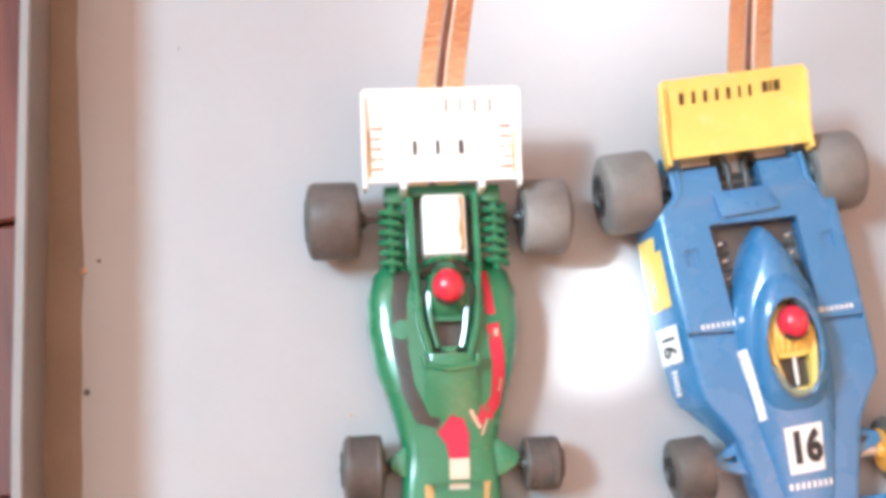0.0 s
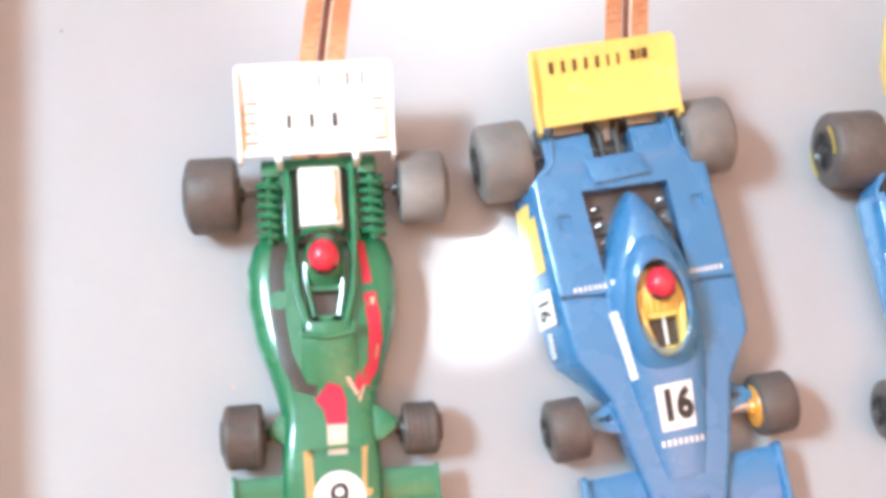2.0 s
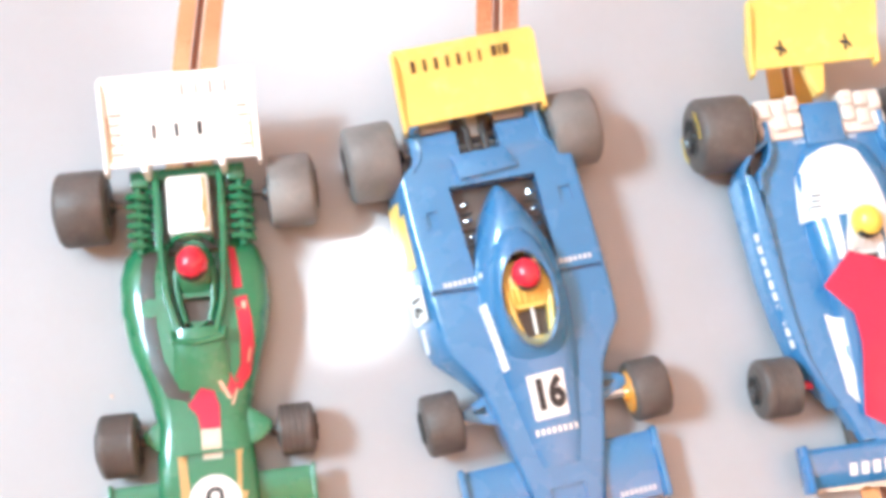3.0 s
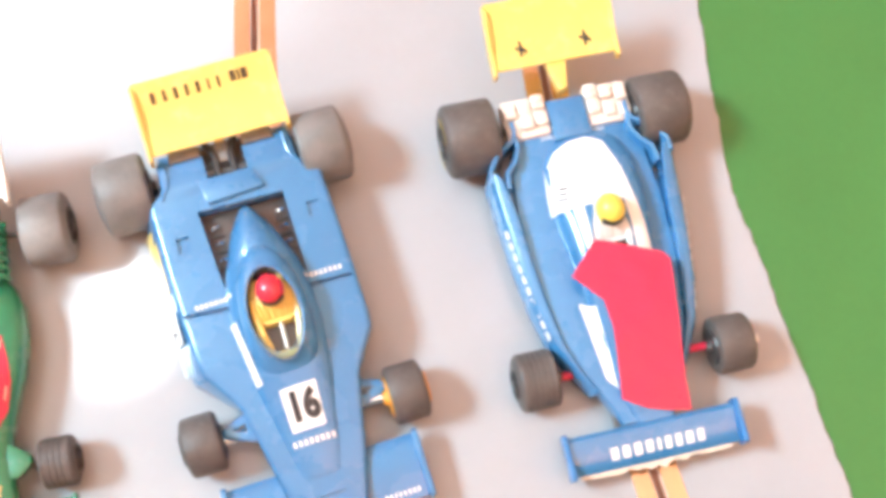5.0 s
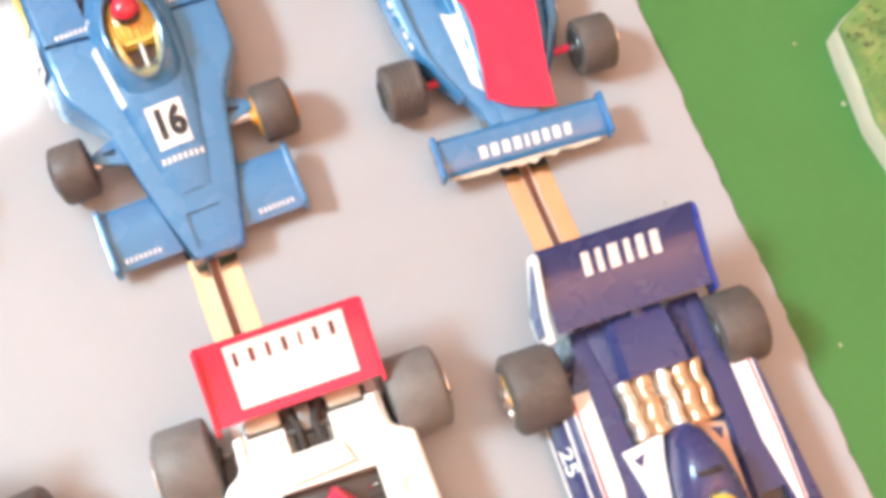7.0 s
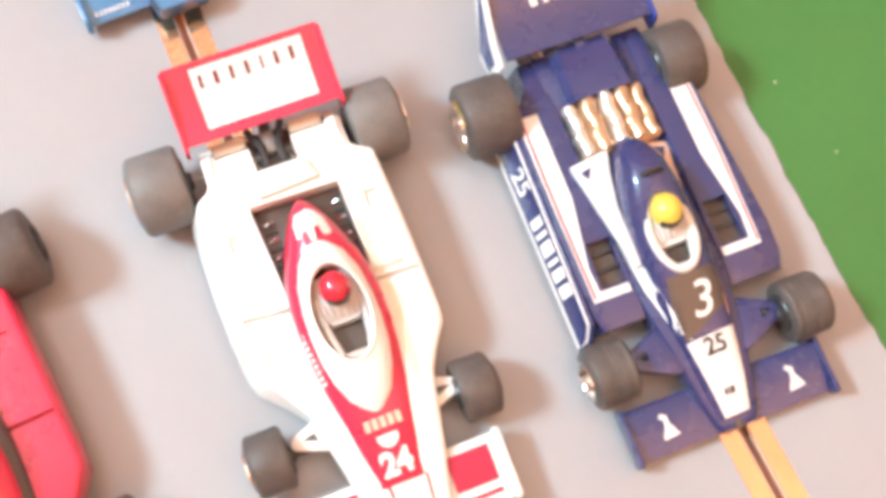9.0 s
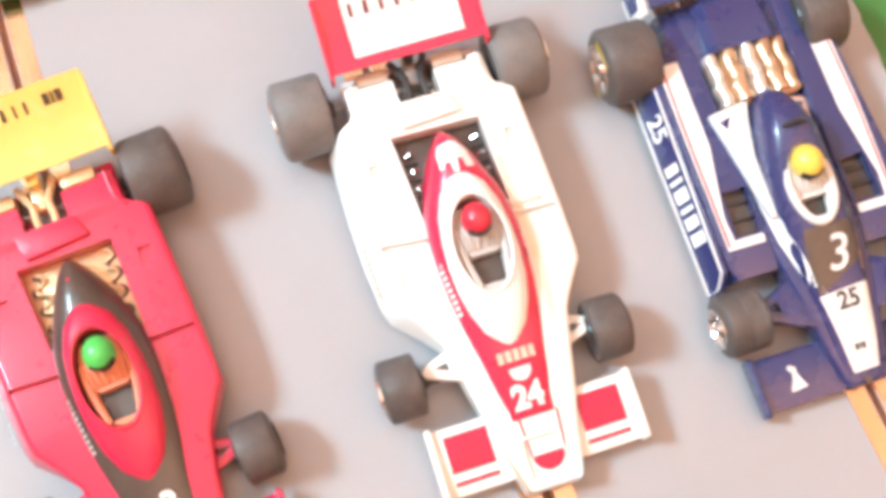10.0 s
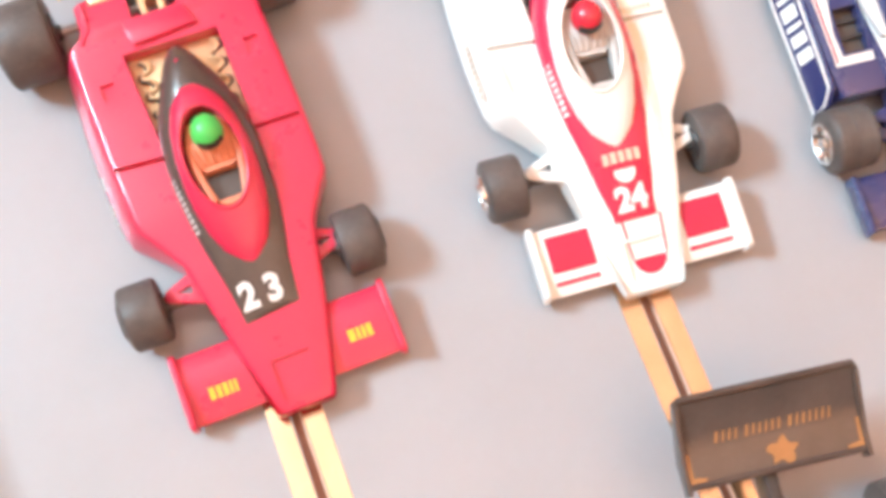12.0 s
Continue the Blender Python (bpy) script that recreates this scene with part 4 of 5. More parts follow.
for sx in (-1, 1):
    fwskin = skin_of([o for o in car.children if o.name.startswith("front_wing")])
    bar_row([0.6] * 8, sx * 17.5, -56.2, 1.2, 0.6, fwskin, DECAL_WHITE, car, lift=0.15)


def windscreen(parent):
    """A low curved screen along the front of the cockpit."""
    arc = [radians(200 + 140 * k / 14) for k in range(15)]
    rings = []
    for a in arc:
        c, q = math.cos(a), math.sin(a)
        low = 20.6 + 0.20 * (11.5 * q + 8)
        rings.append([(6.9 * c, -6.2 + 11.9 * q, low), (6.0 * c, -6.2 + 10.2 * q, low + 2.4), (6.2 * c, -6.2 + 10.5 * q, low + 2.5), (7.2 * c, -6.2 + 12.3 * q, low)])
    mat, _, bsdf = nodes_of("tinted_clear_plastic")
    bsdf.inputs["Base Color"].default_value = (0.62, 0.78, 0.90, 1)
    bsdf.inputs["Roughness"].default_value, bsdf.inputs["Transmission Weight"].default_value, bsdf.inputs["IOR"].default_value = 0.08, 0.85, 1.3
    part("windscreen", loft(rings), mat, parent, "low bluish clear windscreen", smooth=60)


windscreen(car)


def flank(z, lift):
    """Half width of the sloping flank at a height."""
    return lift + (26.9 - 1.0 * (z - 4.0) / 4.6 if z < 8.6 else 25.9 - 2.1 * (z - 8.6) / 4.9)


def side_panel(parent, side, quads):
    """Stickers on the sloping flank: each (y0, y1, material, colour of its letter bars, their number)."""
    for y0, y1, material, ink, count in quads:
        bm = bmesh.new()
        rows = [[bm.verts.new((side * flank(z, 0.22), y, z)) for y in (y0, y1)] for z in (5.2, 9.7, 13.4)]
        if material:
            for a, b in zip(rows, rows[1:]):
                bm.faces.new((a[0], a[1], b[1], b[0]))
            part("side_sticker", bm, material, parent, smooth=0)
        for k in range(count):
            a, b = (y0 + (y1 - y0) * (0.12 + 0.76 * (k + d) / count) for d in (0.15, 0.75))
            bm = bmesh.new()
            rows = [[bm.verts.new((side * flank(z, 0.32), y, z)) for y in (a, b)] for z in (8.8, 9.7, 10.6)]
            for p, q in zip(rows, rows[1:]):
                bm.faces.new((p[0], p[1], q[1], q[0]))
            part("letter_bar", bm, ink, parent, smooth=0)


side_panel(car, -1, [(9.0, 27.0, YELLOW, INK, 0), (-4.5, 4.5, DECAL_WHITE, INK, 0), (-13.5, -5.0, None, DECAL_WHITE, 6)])
bm = lettering("16", 7.0, 0, 9.3, 0, 0.15, 0.85)
for z in (8.2, 9.7, 11.0):
    bmesh.ops.bisect_plane(bm, geom=bm.verts[:] + bm.edges[:] + bm.faces[:], plane_co=(0, z, 0), plane_no=(0, 1, 0), dist=1e-5)
for v in bm.verts:
    v.co = Vector((-flank(v.co.y, 0.36), -v.co.x, v.co.y))
part("number", bm, INK, car, smooth=0)

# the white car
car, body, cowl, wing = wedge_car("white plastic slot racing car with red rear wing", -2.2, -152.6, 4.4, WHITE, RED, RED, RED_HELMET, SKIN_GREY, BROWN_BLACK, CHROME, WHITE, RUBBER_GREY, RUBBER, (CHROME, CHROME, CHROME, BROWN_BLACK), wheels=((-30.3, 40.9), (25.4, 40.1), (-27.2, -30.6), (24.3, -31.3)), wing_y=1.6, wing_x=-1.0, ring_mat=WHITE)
top = skin_of([body, cowl, *cowl.children])
back = skin_of([wing])
sticker("wing_sticker", [(-14.0, 47.6), (14.0, 47.6), (14.2, 61.6), (-14.2, 61.6)], back, DECAL_WHITE, car, 0.14)
bar_row([0.9, 1.1, 0.9, 1.0, 0.6, 1.0, 1.0], -0.6, 58.4, 2.9, 2.9, back, MAROON, car, lift=0.26)
sticker("white_drip", [(-3.6, 17.2), (-2.6, 19.6), (-0.6, 19.8), (0.4, 20.2), (2.2, 19.4), (3.8, 17.0), (4.6, 12.6), (3.4, 12.2), (2.4, 12.4), (2.0, 14.8), (0.9, 15.0), (0.5, 11.6), (-0.7, 11.6), (-1.1, 14.6), (-2.2, 14.4), (-2.8, 13.0), (-3.7, 13.4)], top, DECAL_WHITE, car, 0.28, step=0.8)
sticker("nose_panel", [(-5.6, -33.5), (5.8, -33.5), (5.2, -46.2), (-5.0, -46.2)], top, RED_DECAL, car, 0.2)
sticker("nose_badge", [(x, y) for x, y in disc(0.2, -35.4, 2.6) if y < -34.6] , top, DECAL_WHITE, car, 0.3)
digits("24", 7.4, 0.2, -41.8, top, DECAL_WHITE, car, bold=0.4, lift=0.34)
sticker("nose_tip_patch", [(1.0 + x, y) for x, y in disc(0, -55.0, 3.9) if y < -54.8], top, RED_DECAL, car, 0.2)
for sx in (-1, 1):
    sticker("red_line", [(1.2 + sx * 4.4, -46.0), (1.2 + sx * 4.9, -46.0), (1.1 + sx * 4.2, -54.8), (1.1 + sx * 3.8, -54.8)], top, RED_DECAL, car, 0.2)
bar_row([1.4] * 5, 0.3, -32.0, 2.6, 0.5, top, CREAM, car, lift=0.3)
bar_row([0.9] * 9, -9.8, -13.5, 1.0, 0.6, top, DECAL_WHITE, car, turn=96, lift=0.3)
bar_row([0.8] * 7, 14.6, 2.2, 1.2, 0.35, top, CREAM, car)
fwskin = skin_of([o for o in car.children if o.name.startswith("front_wing")])
for sx in (-1, 1):
    a, b = sorted((sx * 11.0, sx * 21.6))
    sticker("wing_patch", [(a, -44.6), (b, -44.6), (b, -53.2), (a, -53.2)], fwskin, RED_DECAL, car, 0.12)
    sticker("wing_line", [(a, -55.2), (b, -55.2), (b, -56.2), (a, -56.2)], fwskin, RED_DECAL, car, 0.12)

side_panel(car, -1, [(-11.0, 8.0, None, CREAM, 9)])
# pale yellow areas laid on the deck, mostly right of the cowl
PALE_YELLOW = surface("pale_yellow_plastic", (0.88, 0.78, 0.56), 0.35, vary=0.06, scale=60, dirt=(0.88, 0.84, 0.76), dirt_at=(0.42, 0.7))
for pale_area in ([(11.0, 16), (12.8, 15), (13.8, -2), (13.4, -20), (12.2, -30), (10.9, -30), (11.3, -20), (11.7, -4)], [(-21.2, -0.8), (-19.4, -1.0), (-18.8, -11), (-19.8, -11)], [(5.2, 33.6), (6.2, 33.4), (6.8, 28.4), (6.0, 27.6)]):
    sticker("yellowed_patch", pale_area, top, PALE_YELLOW, car, 0.1)

# the red car
car, body, cowl, wing = wedge_car("red plastic slot racing car with yellow rear wing", -91.8, -150.4, -1.4, RED, BROWN_BLACK, YELLOW, GREEN_HELMET, ORANGE, GOLD, GOLD, RED, wheels=((-31.8, 41.0), (25.6, 40.1), (-26.8, -30.6), (23.9, -31.3)), wing_y=3.2, wing_x=-1.2, ring_mat=RED, cowl_end=(-40.6, 6.2, 10.2, 11.4, 1.0))
top = skin_of([body, cowl, *cowl.children])
back = skin_of([wing])
sticker("nose_panel", [(-7.4, -31.0), (7.6, -31.0), (6.6, -40.4), (-6.2, -41.6)], top, BROWN_BLACK, car, 0.2)
digits("2 3", 8.0, -0.8, -36.4, top, DECAL_WHITE, car, bold=0.35, lift=0.3, squeeze=0.95)
bar_row([0.8] * 10, -9.9, -13.0, 1.0, 0.6, top, SKIN_GREY, car, turn=96, lift=0.3)
bar_row([0.9, 0.9], -1.4, 19.6, 0.9, 2.6, top, RED_DECAL, car, turn=-60, lift=0.3)
bar_row([1.2, 0.9, 1.0, 0.9, 1.0, 0.6, 0.7], -4.6, 60.6, 2.7, 2.0, back, SEPIA, car, lift=0.2)
bar_row([1.5, 0.7, 1.6], 10.8, 60.9, 2.5, 0.4, back, SEPIA, car, lift=0.2)
fwskin = skin_of([o for o in car.children if o.name.startswith("front_wing")])
bar_row([1.3, 1.1, 1.1, 0.7, 0.7], -16.0, -52.6, 2.8, 0.4, fwskin, YELLOW_DECAL, car, lift=0.15)
bar_row([1.6, 0.8, 0.8, 1.2], 16.6, -51.6, 2.8, 0.4, fwskin, YELLOW_DECAL, car, lift=0.15)
side_panel(car, -1, [(-10.5, -3.0, None, SKIN_GREY, 4), (-1.0, 3.5, None, SKIN_GREY, 3)])


# ---------- the black car, of which only the tail comes into view ----------
car, body, cowl, wing = wedge_car("black slot racing car with gold-lettered rear wing", -9.2, -318.6, 7.6, BLACK, BLACK, BROWN_BLACK, YELLOW_HELMET, BLACK, BROWN_BLACK, CHROME, BLACK, wing_y=14.0)
back = skin_of([wing])
bar_row([0.7, 0.5, 0.5, 0.5, 0.0, 0.7, 0.5, 0.5, 0.5, 0.5, 0.5, 0.0, 0.8, 0.5, 0.6, 0.5, 0.5, 0.5, 0.5], 0.2, 66.6, 2.2, 0.9, back, GOLD_INK, car, lift=0.2, slant=0.5)
sticker("wing_emblem", [(1.6 + (3.0 + 0.7 * math.sin(5 * a)) * math.cos(a), 61.0 + (2.5 + 0.7 * math.sin(5 * a + 1)) * math.sin(a)) for a in [2 * math.pi * k / 40 for k in range(40)]], back, GOLD_INK, car, 0.2)
for sx in (-1, 1):
    sticker("gold_corner", [(sx * 19.2, 64.4), (sx * 18.4, 64.2), (sx * 18.3, 59.4), (sx * 15.6, 59.0), (sx * 15.6, 58.3), (sx * 19.2, 58.3)], back, GOLD_INK, car, 0.2)
for q, z in ((75.2, 26.6), (57.6, 19.9)):
    part("wing_lip", tube([(-19.2, q, z), (0, q, z + 0.1), (19.2, q, z)], 0.75, 8), BROWN_BLACK, car)

# ---------- the green car ----------


def cigar_car():
    car = thing("slot_car", "green plastic slot racing car with white rear wing", "toy car", -80.0, 22.0, 7.3, "slot cars on the grid")
    st = [(7.5, 13.4, 11.5, 0.7, 0.55), (5, 15.4, 13.2, 0.7, 0.6), (0, 16.8, 14.0, 0.7, 0.6), (-8, 17.0, 14.2, 0.7, 0.6), (-18, 15.3, 14.2, 0.7, 0.6), (-25, 12.9, 14.0, 0.75, 0.6), (-31, 11.2, 13.2, 0.75, 0.6), (-37, 10.6, 12.4, 0.75, 0.55), (-42, 10.8, 12.2, 0.75, 0.5), (-50, 11.4, 11.6, 0.7, 0.45), (-60, 11.4, 10.4, 0.7, 0.45), (-66, 10.4, 8.6, 0.7, 0.5), (-70, 8.0, 6.6, 0.7, 0.6)]
    rings = []
    for y, hw, top, _, full in st:
        ring = []
        hw += 1.3 if y > -36 else 0.5
        for k in range(17):
            a = math.pi * k / 16
            c, s = math.cos(a), math.sin(a)
            ring.append((hw * math.copysign(abs(c) ** full, c) - 0.9, y, 6.5 + (top - 6.5) * abs(s) ** full))
        ring += [(-hw * 0.9 - 0.9, y, 4.0), (-hw * 0.6 - 0.9, y, 3.0), (hw * 0.6 - 0.9, y, 3.0), (hw * 0.9 - 0.9, y, 4.0)]
        rings.append(ring)
    hole = prism([(-5.6, 9.0), (5.6, 9.0), (6.6, 0), (6.0, -8), (3.8, -16.5), (-3.8, -16.5), (-6.0, -8), (-6.6, 0)], 8.0, 30, 0)
    slot = box(-6.0, 6.0, -46.6, -45.0, 10.6, 30, 0)
    body = part("body", carve(loft(rings), [hole, slot]), GREEN, car)
    # cockpit rim, scuttle and windscreen
    rim = [(-8.0, 24, 14.2), (-7.8, 8, 15.0), (-7.2, 0, 15.6), (-6.6, -8, 15.6), (-4.2, -17, 15.2), (0, -18.4, 15.2), (4.2, -17, 15.2), (6.6, -8, 15.6), (7.2, 0, 15.6), (7.8, 8, 15.0), (8.0, 24, 14.2)]
    part("cockpit_rim", tube(rim, 0.95, 10), GREEN, car)
    rings = []
    for y, hw, z in ((-15.5, 5.6, 16.8), (-18, 5.8, 16.6), (-23, 6.4, 15.4), (-28, 6.8, 14.0), (-31, 6.6, 13.0)):
        rings.append([(-hw, y, 12), (-hw, y, z - 0.8), (-hw + 1.2, y, z), (0, y, z + 0.3), (hw - 1.2, y, z), (hw, y, z - 0.8), (hw, y, 12)])
    part("scuttle", loft(rings), GREEN, car)
    hoop = [(5.0 * math.cos(a), 6.4, 13.5 + 8.0 * math.sin(a)) for a in [math.pi * k / 14 for k in range(15)]]
    part("roll_hoop", tube(hoop, 0.7, 8), GREEN, car)
    part("screen_base", tube([(-6.4, -15.8, 16.4), (-6.0, -18.2, 16.6), (0, -19.2, 16.8), (6.0, -18.2, 16.6), (6.4, -15.8, 16.4)], 0.8, 8), GREEN, car)
    # neck fins
    for sx in (-1, 1):
        part("neck_fin", prism([(sx * 9, -34.0), (sx * 12.6, -36.4), (sx * 15.4, -38.6), (sx * 15.0, -41.0), (sx * 12.0, -43.4), (sx * 9, -44)], 7.6, 10.4, 0.6), GREEN, car)
        rings = [[(sx * 10.0, y, z + t), (sx * 24.0, y, z + t), (sx * 24.0, y, z - t), (sx * 10.0, y, z - t)] for y, z, t in ((-50.2, 7.2, 0.4), (-52, 7.4, 0.6), (-56, 6.6, 0.6), (-58.2, 5.9, 0.3))]
        fin = part("front_wing", loft(rings), GREEN, car)
        bm = prism(rounded(-58.8, -49.6, 4.6, 9.0, 0.8), -0.5, 0.5, 0.2)
        for v in bm.verts:
            v.co = Vector((sx * 24.0 + v.co.z, v.co.x, v.co.y))
        part("end_plate", bm, GREEN, fin)
        # frame rail, spring over damper, corner block
        part("frame_rail", box(min(sx * 6.9, sx * 9.1), max(sx * 6.9, sx * 9.1), 5, 26, 9, 14.4, 0.5), GREEN, car)
        turns = 6
        coil = [(sx * 12.6 + 2.5 * math.cos(2 * math.pi * turns * k / 90), 6.5 + 15.0 * k / 90, 12.4 + 2.3 * math.sin(2 * math.pi * turns * k / 90)) for k in range(91)]
        damper = part("damper", rod((sx * 12.6, 5.0, 12.8), (sx * 12.6, 24.0, 12.8), 1.0, 10), GREEN, car)
        part("coil_spring", tube(coil, 0.85, 7), GREEN, damper)
        part("corner_block", box(min(sx * 9.6, sx * 14.2), max(sx * 9.6, sx * 14.2), 22.0, 26.4, 10, 14.6, 0.6), GREEN, car)
        part("wing_post", box(sx * 9.4 - 0.8, sx * 9.4 + 0.8, 23.6, 29.0, 12, 20.5, 0.5), WHITE, car)
    part("engine_tray", box(-8, 8, 5.5, 26, 5, 10.5, 0.5), BROWN_BLACK, car)
    part("cross_member", box(-11, 11, 24.0, 27.0, 9, 13.2, 0.6), GREEN, car)
    cover = part("engine_cover", box(-5.2, 5.2, 8.0, 23.2, 10, 17.6, 0.9), WHITE, car, "worn white engine cover")
    sticker("worn_patch", [(3.4, 8.8), (4.6, 9.2), (4.5, 22.2), (3.6, 22.4), (3.9, 18), (3.3, 14), (4.0, 11)], skin_of([cover]), OCHRE, car, 0.1)
    wing = rear_wing(car, 18.4, 25.6, 47.0, 19.6, 25.6, WHITE, None, 0.9, 2.6, 1.0, 1.0)
    back = skin_of([wing])
    bar_row([0.9, 0.9, 1.2], -0.8, 33.6, 3.3, 4.6, back, INK, car, lift=0.16)
    bar_row([0.6, 0.5, 0.7, 0.7], 6.6, 43.0, 3.0, 2.9, back, CASTING, car, lift=0.16)
    for sx in (-1, 1):
        bar_row([0.8, 0.8, 0.8, 0.7, 0.7], sx * 15.4, 33.4, 2.8, 1.6, back, MAROON_WORN, car, turn=90, lift=0.16)
        sticker("worn_patch", [(sx * 17.6, 27), (sx * 17.0, 27), (sx * 16.9, 33), (sx * 17.2, 38), (sx * 17.6, 38)], back, OCHRE, car, 0.14)
    top = skin_of([body])
    full = skin_of([body] + [o for o in car.children if o.name.startswith("scuttle")])
    sticker("dark_stripe", [(-8.4, 5.5), (-12.4, 5.5), (-13.4, -2), (-13.4, -14), (-11.8, -24), (-8.6, -31.0), (-3.6, -32.6), (-3.0, -29.8), (-6.4, -27.6), (-8.8, -22), (-9.9, -14), (-9.8, -2)], top, WORN_BLACK, car, 0.14, "rubbed black stripe")
    sticker("green_scuff", disc(-11.2, -9.0, 2.4, 14), top, GREEN, car, 0.22)
    sticker("red_stripe", [(8.4, 5.0), (10.0, 4.6), (11.0, -3), (11.2, -6), (9.0, -6)], top, WORN_RED, car, 0.14)
    sticker("red_stripe", [(9.0, -8.5), (12.0, -8.0), (12.8, -14), (12.9, -20), (11.4, -27), (8.8, -31), (6.8, -29.4), (9.2, -25), (9.8, -18)], top, WORN_RED, car, 0.14)
    sticker("red_stripe", [(5.6, -23.4), (7.8, -30.2), (6.6, -32.4), (3.6, -30.0)], top, WORN_RED, car, 0.16)
    for fleck in ([(3.6, -28.8), (4.4, -28.4), (6.6, -32.6), (5.8, -33.0)], [(7.6, -30.8), (8.2, -30.4), (6.8, -34.4), (6.2, -34.2)], [(10.6, -9.6), (11.8, -9.4), (11.5, -11.4), (10.8, -11.2)], [(11.6, -21.0), (12.0, -21.2), (11.2, -24.6), (10.9, -24.2)]):
        sticker("paint_flake", fleck, full, PEACH, car, 0.26)
    sticker("nose_stripe", [(-0.6, -29.6), (2.4, -30.6), (3.4, -34), (3.2, -39.5), (-1.4, -39.5), (-2.0, -36), (-4.0, -33.4)], full, RED_DECAL, car, 0.2)
    sticker("nose_stripe", [(-1.4, -39.4), (3.2, -39.4), (3.0, -46.4), (-1.6, -46.4)], top, CREAM, car, 0.2)
    sticker("yellow_patch", [(-7.4, -45.2), (-5.4, -45.2), (-5.0, -56.0), (-7.2, -56.4)], top, OCHRE, car, 0.14)
    sticker("yellow_patch", [(6.4, -45.0), (8.0, -44.8), (7.6, -46.4), (7.0, -54.6), (8.4, -54.8), (8.0, -56.4), (5.8, -56.4)], top, OCHRE, car, 0.14)
    sticker("roundel", disc(0.6, -56.4, 6.2), top, DECAL_WHITE, car, 0.16)
    digits("9", 10.2, 0.0, -57.0, top, INK, car, lift=0.3, bold=0.05, lean=0.12)
    axle(car, -28, 28, 19.4, 9.2, 0.9, BROWN_BLACK)
    axle(car, -20, 20, -40.6, 7.4, 0.9, BROWN_BLACK)
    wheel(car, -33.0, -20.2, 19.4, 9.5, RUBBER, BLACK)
    # paler rubber on this side: the light on the tyre is in its colour
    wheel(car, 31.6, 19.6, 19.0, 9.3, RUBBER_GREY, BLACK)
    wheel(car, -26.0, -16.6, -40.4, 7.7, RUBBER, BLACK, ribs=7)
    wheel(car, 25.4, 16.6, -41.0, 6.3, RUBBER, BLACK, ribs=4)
    driver(car, 0.0, 18.6, RED_HELMET, GREEN, 13.0, (-3.6, 5.4, 11.6))
    part("dash_piece", box(-3.0, 2.6, -16.6, -14.8, 11, 14.0, 0.4), PEACH, car, "pale scuffed dash piece")
    guide_blade(car, -62, -50)


cigar_car()

# ---------- the second blue car, with red tape ----------
BANK = surface("pinkish_cream_plastic", (0.80, 0.70, 0.62), 0.4, vary=0.12, dirt=(0.50, 0.34, 0.26), dirt_at=(0.56, 0.75))


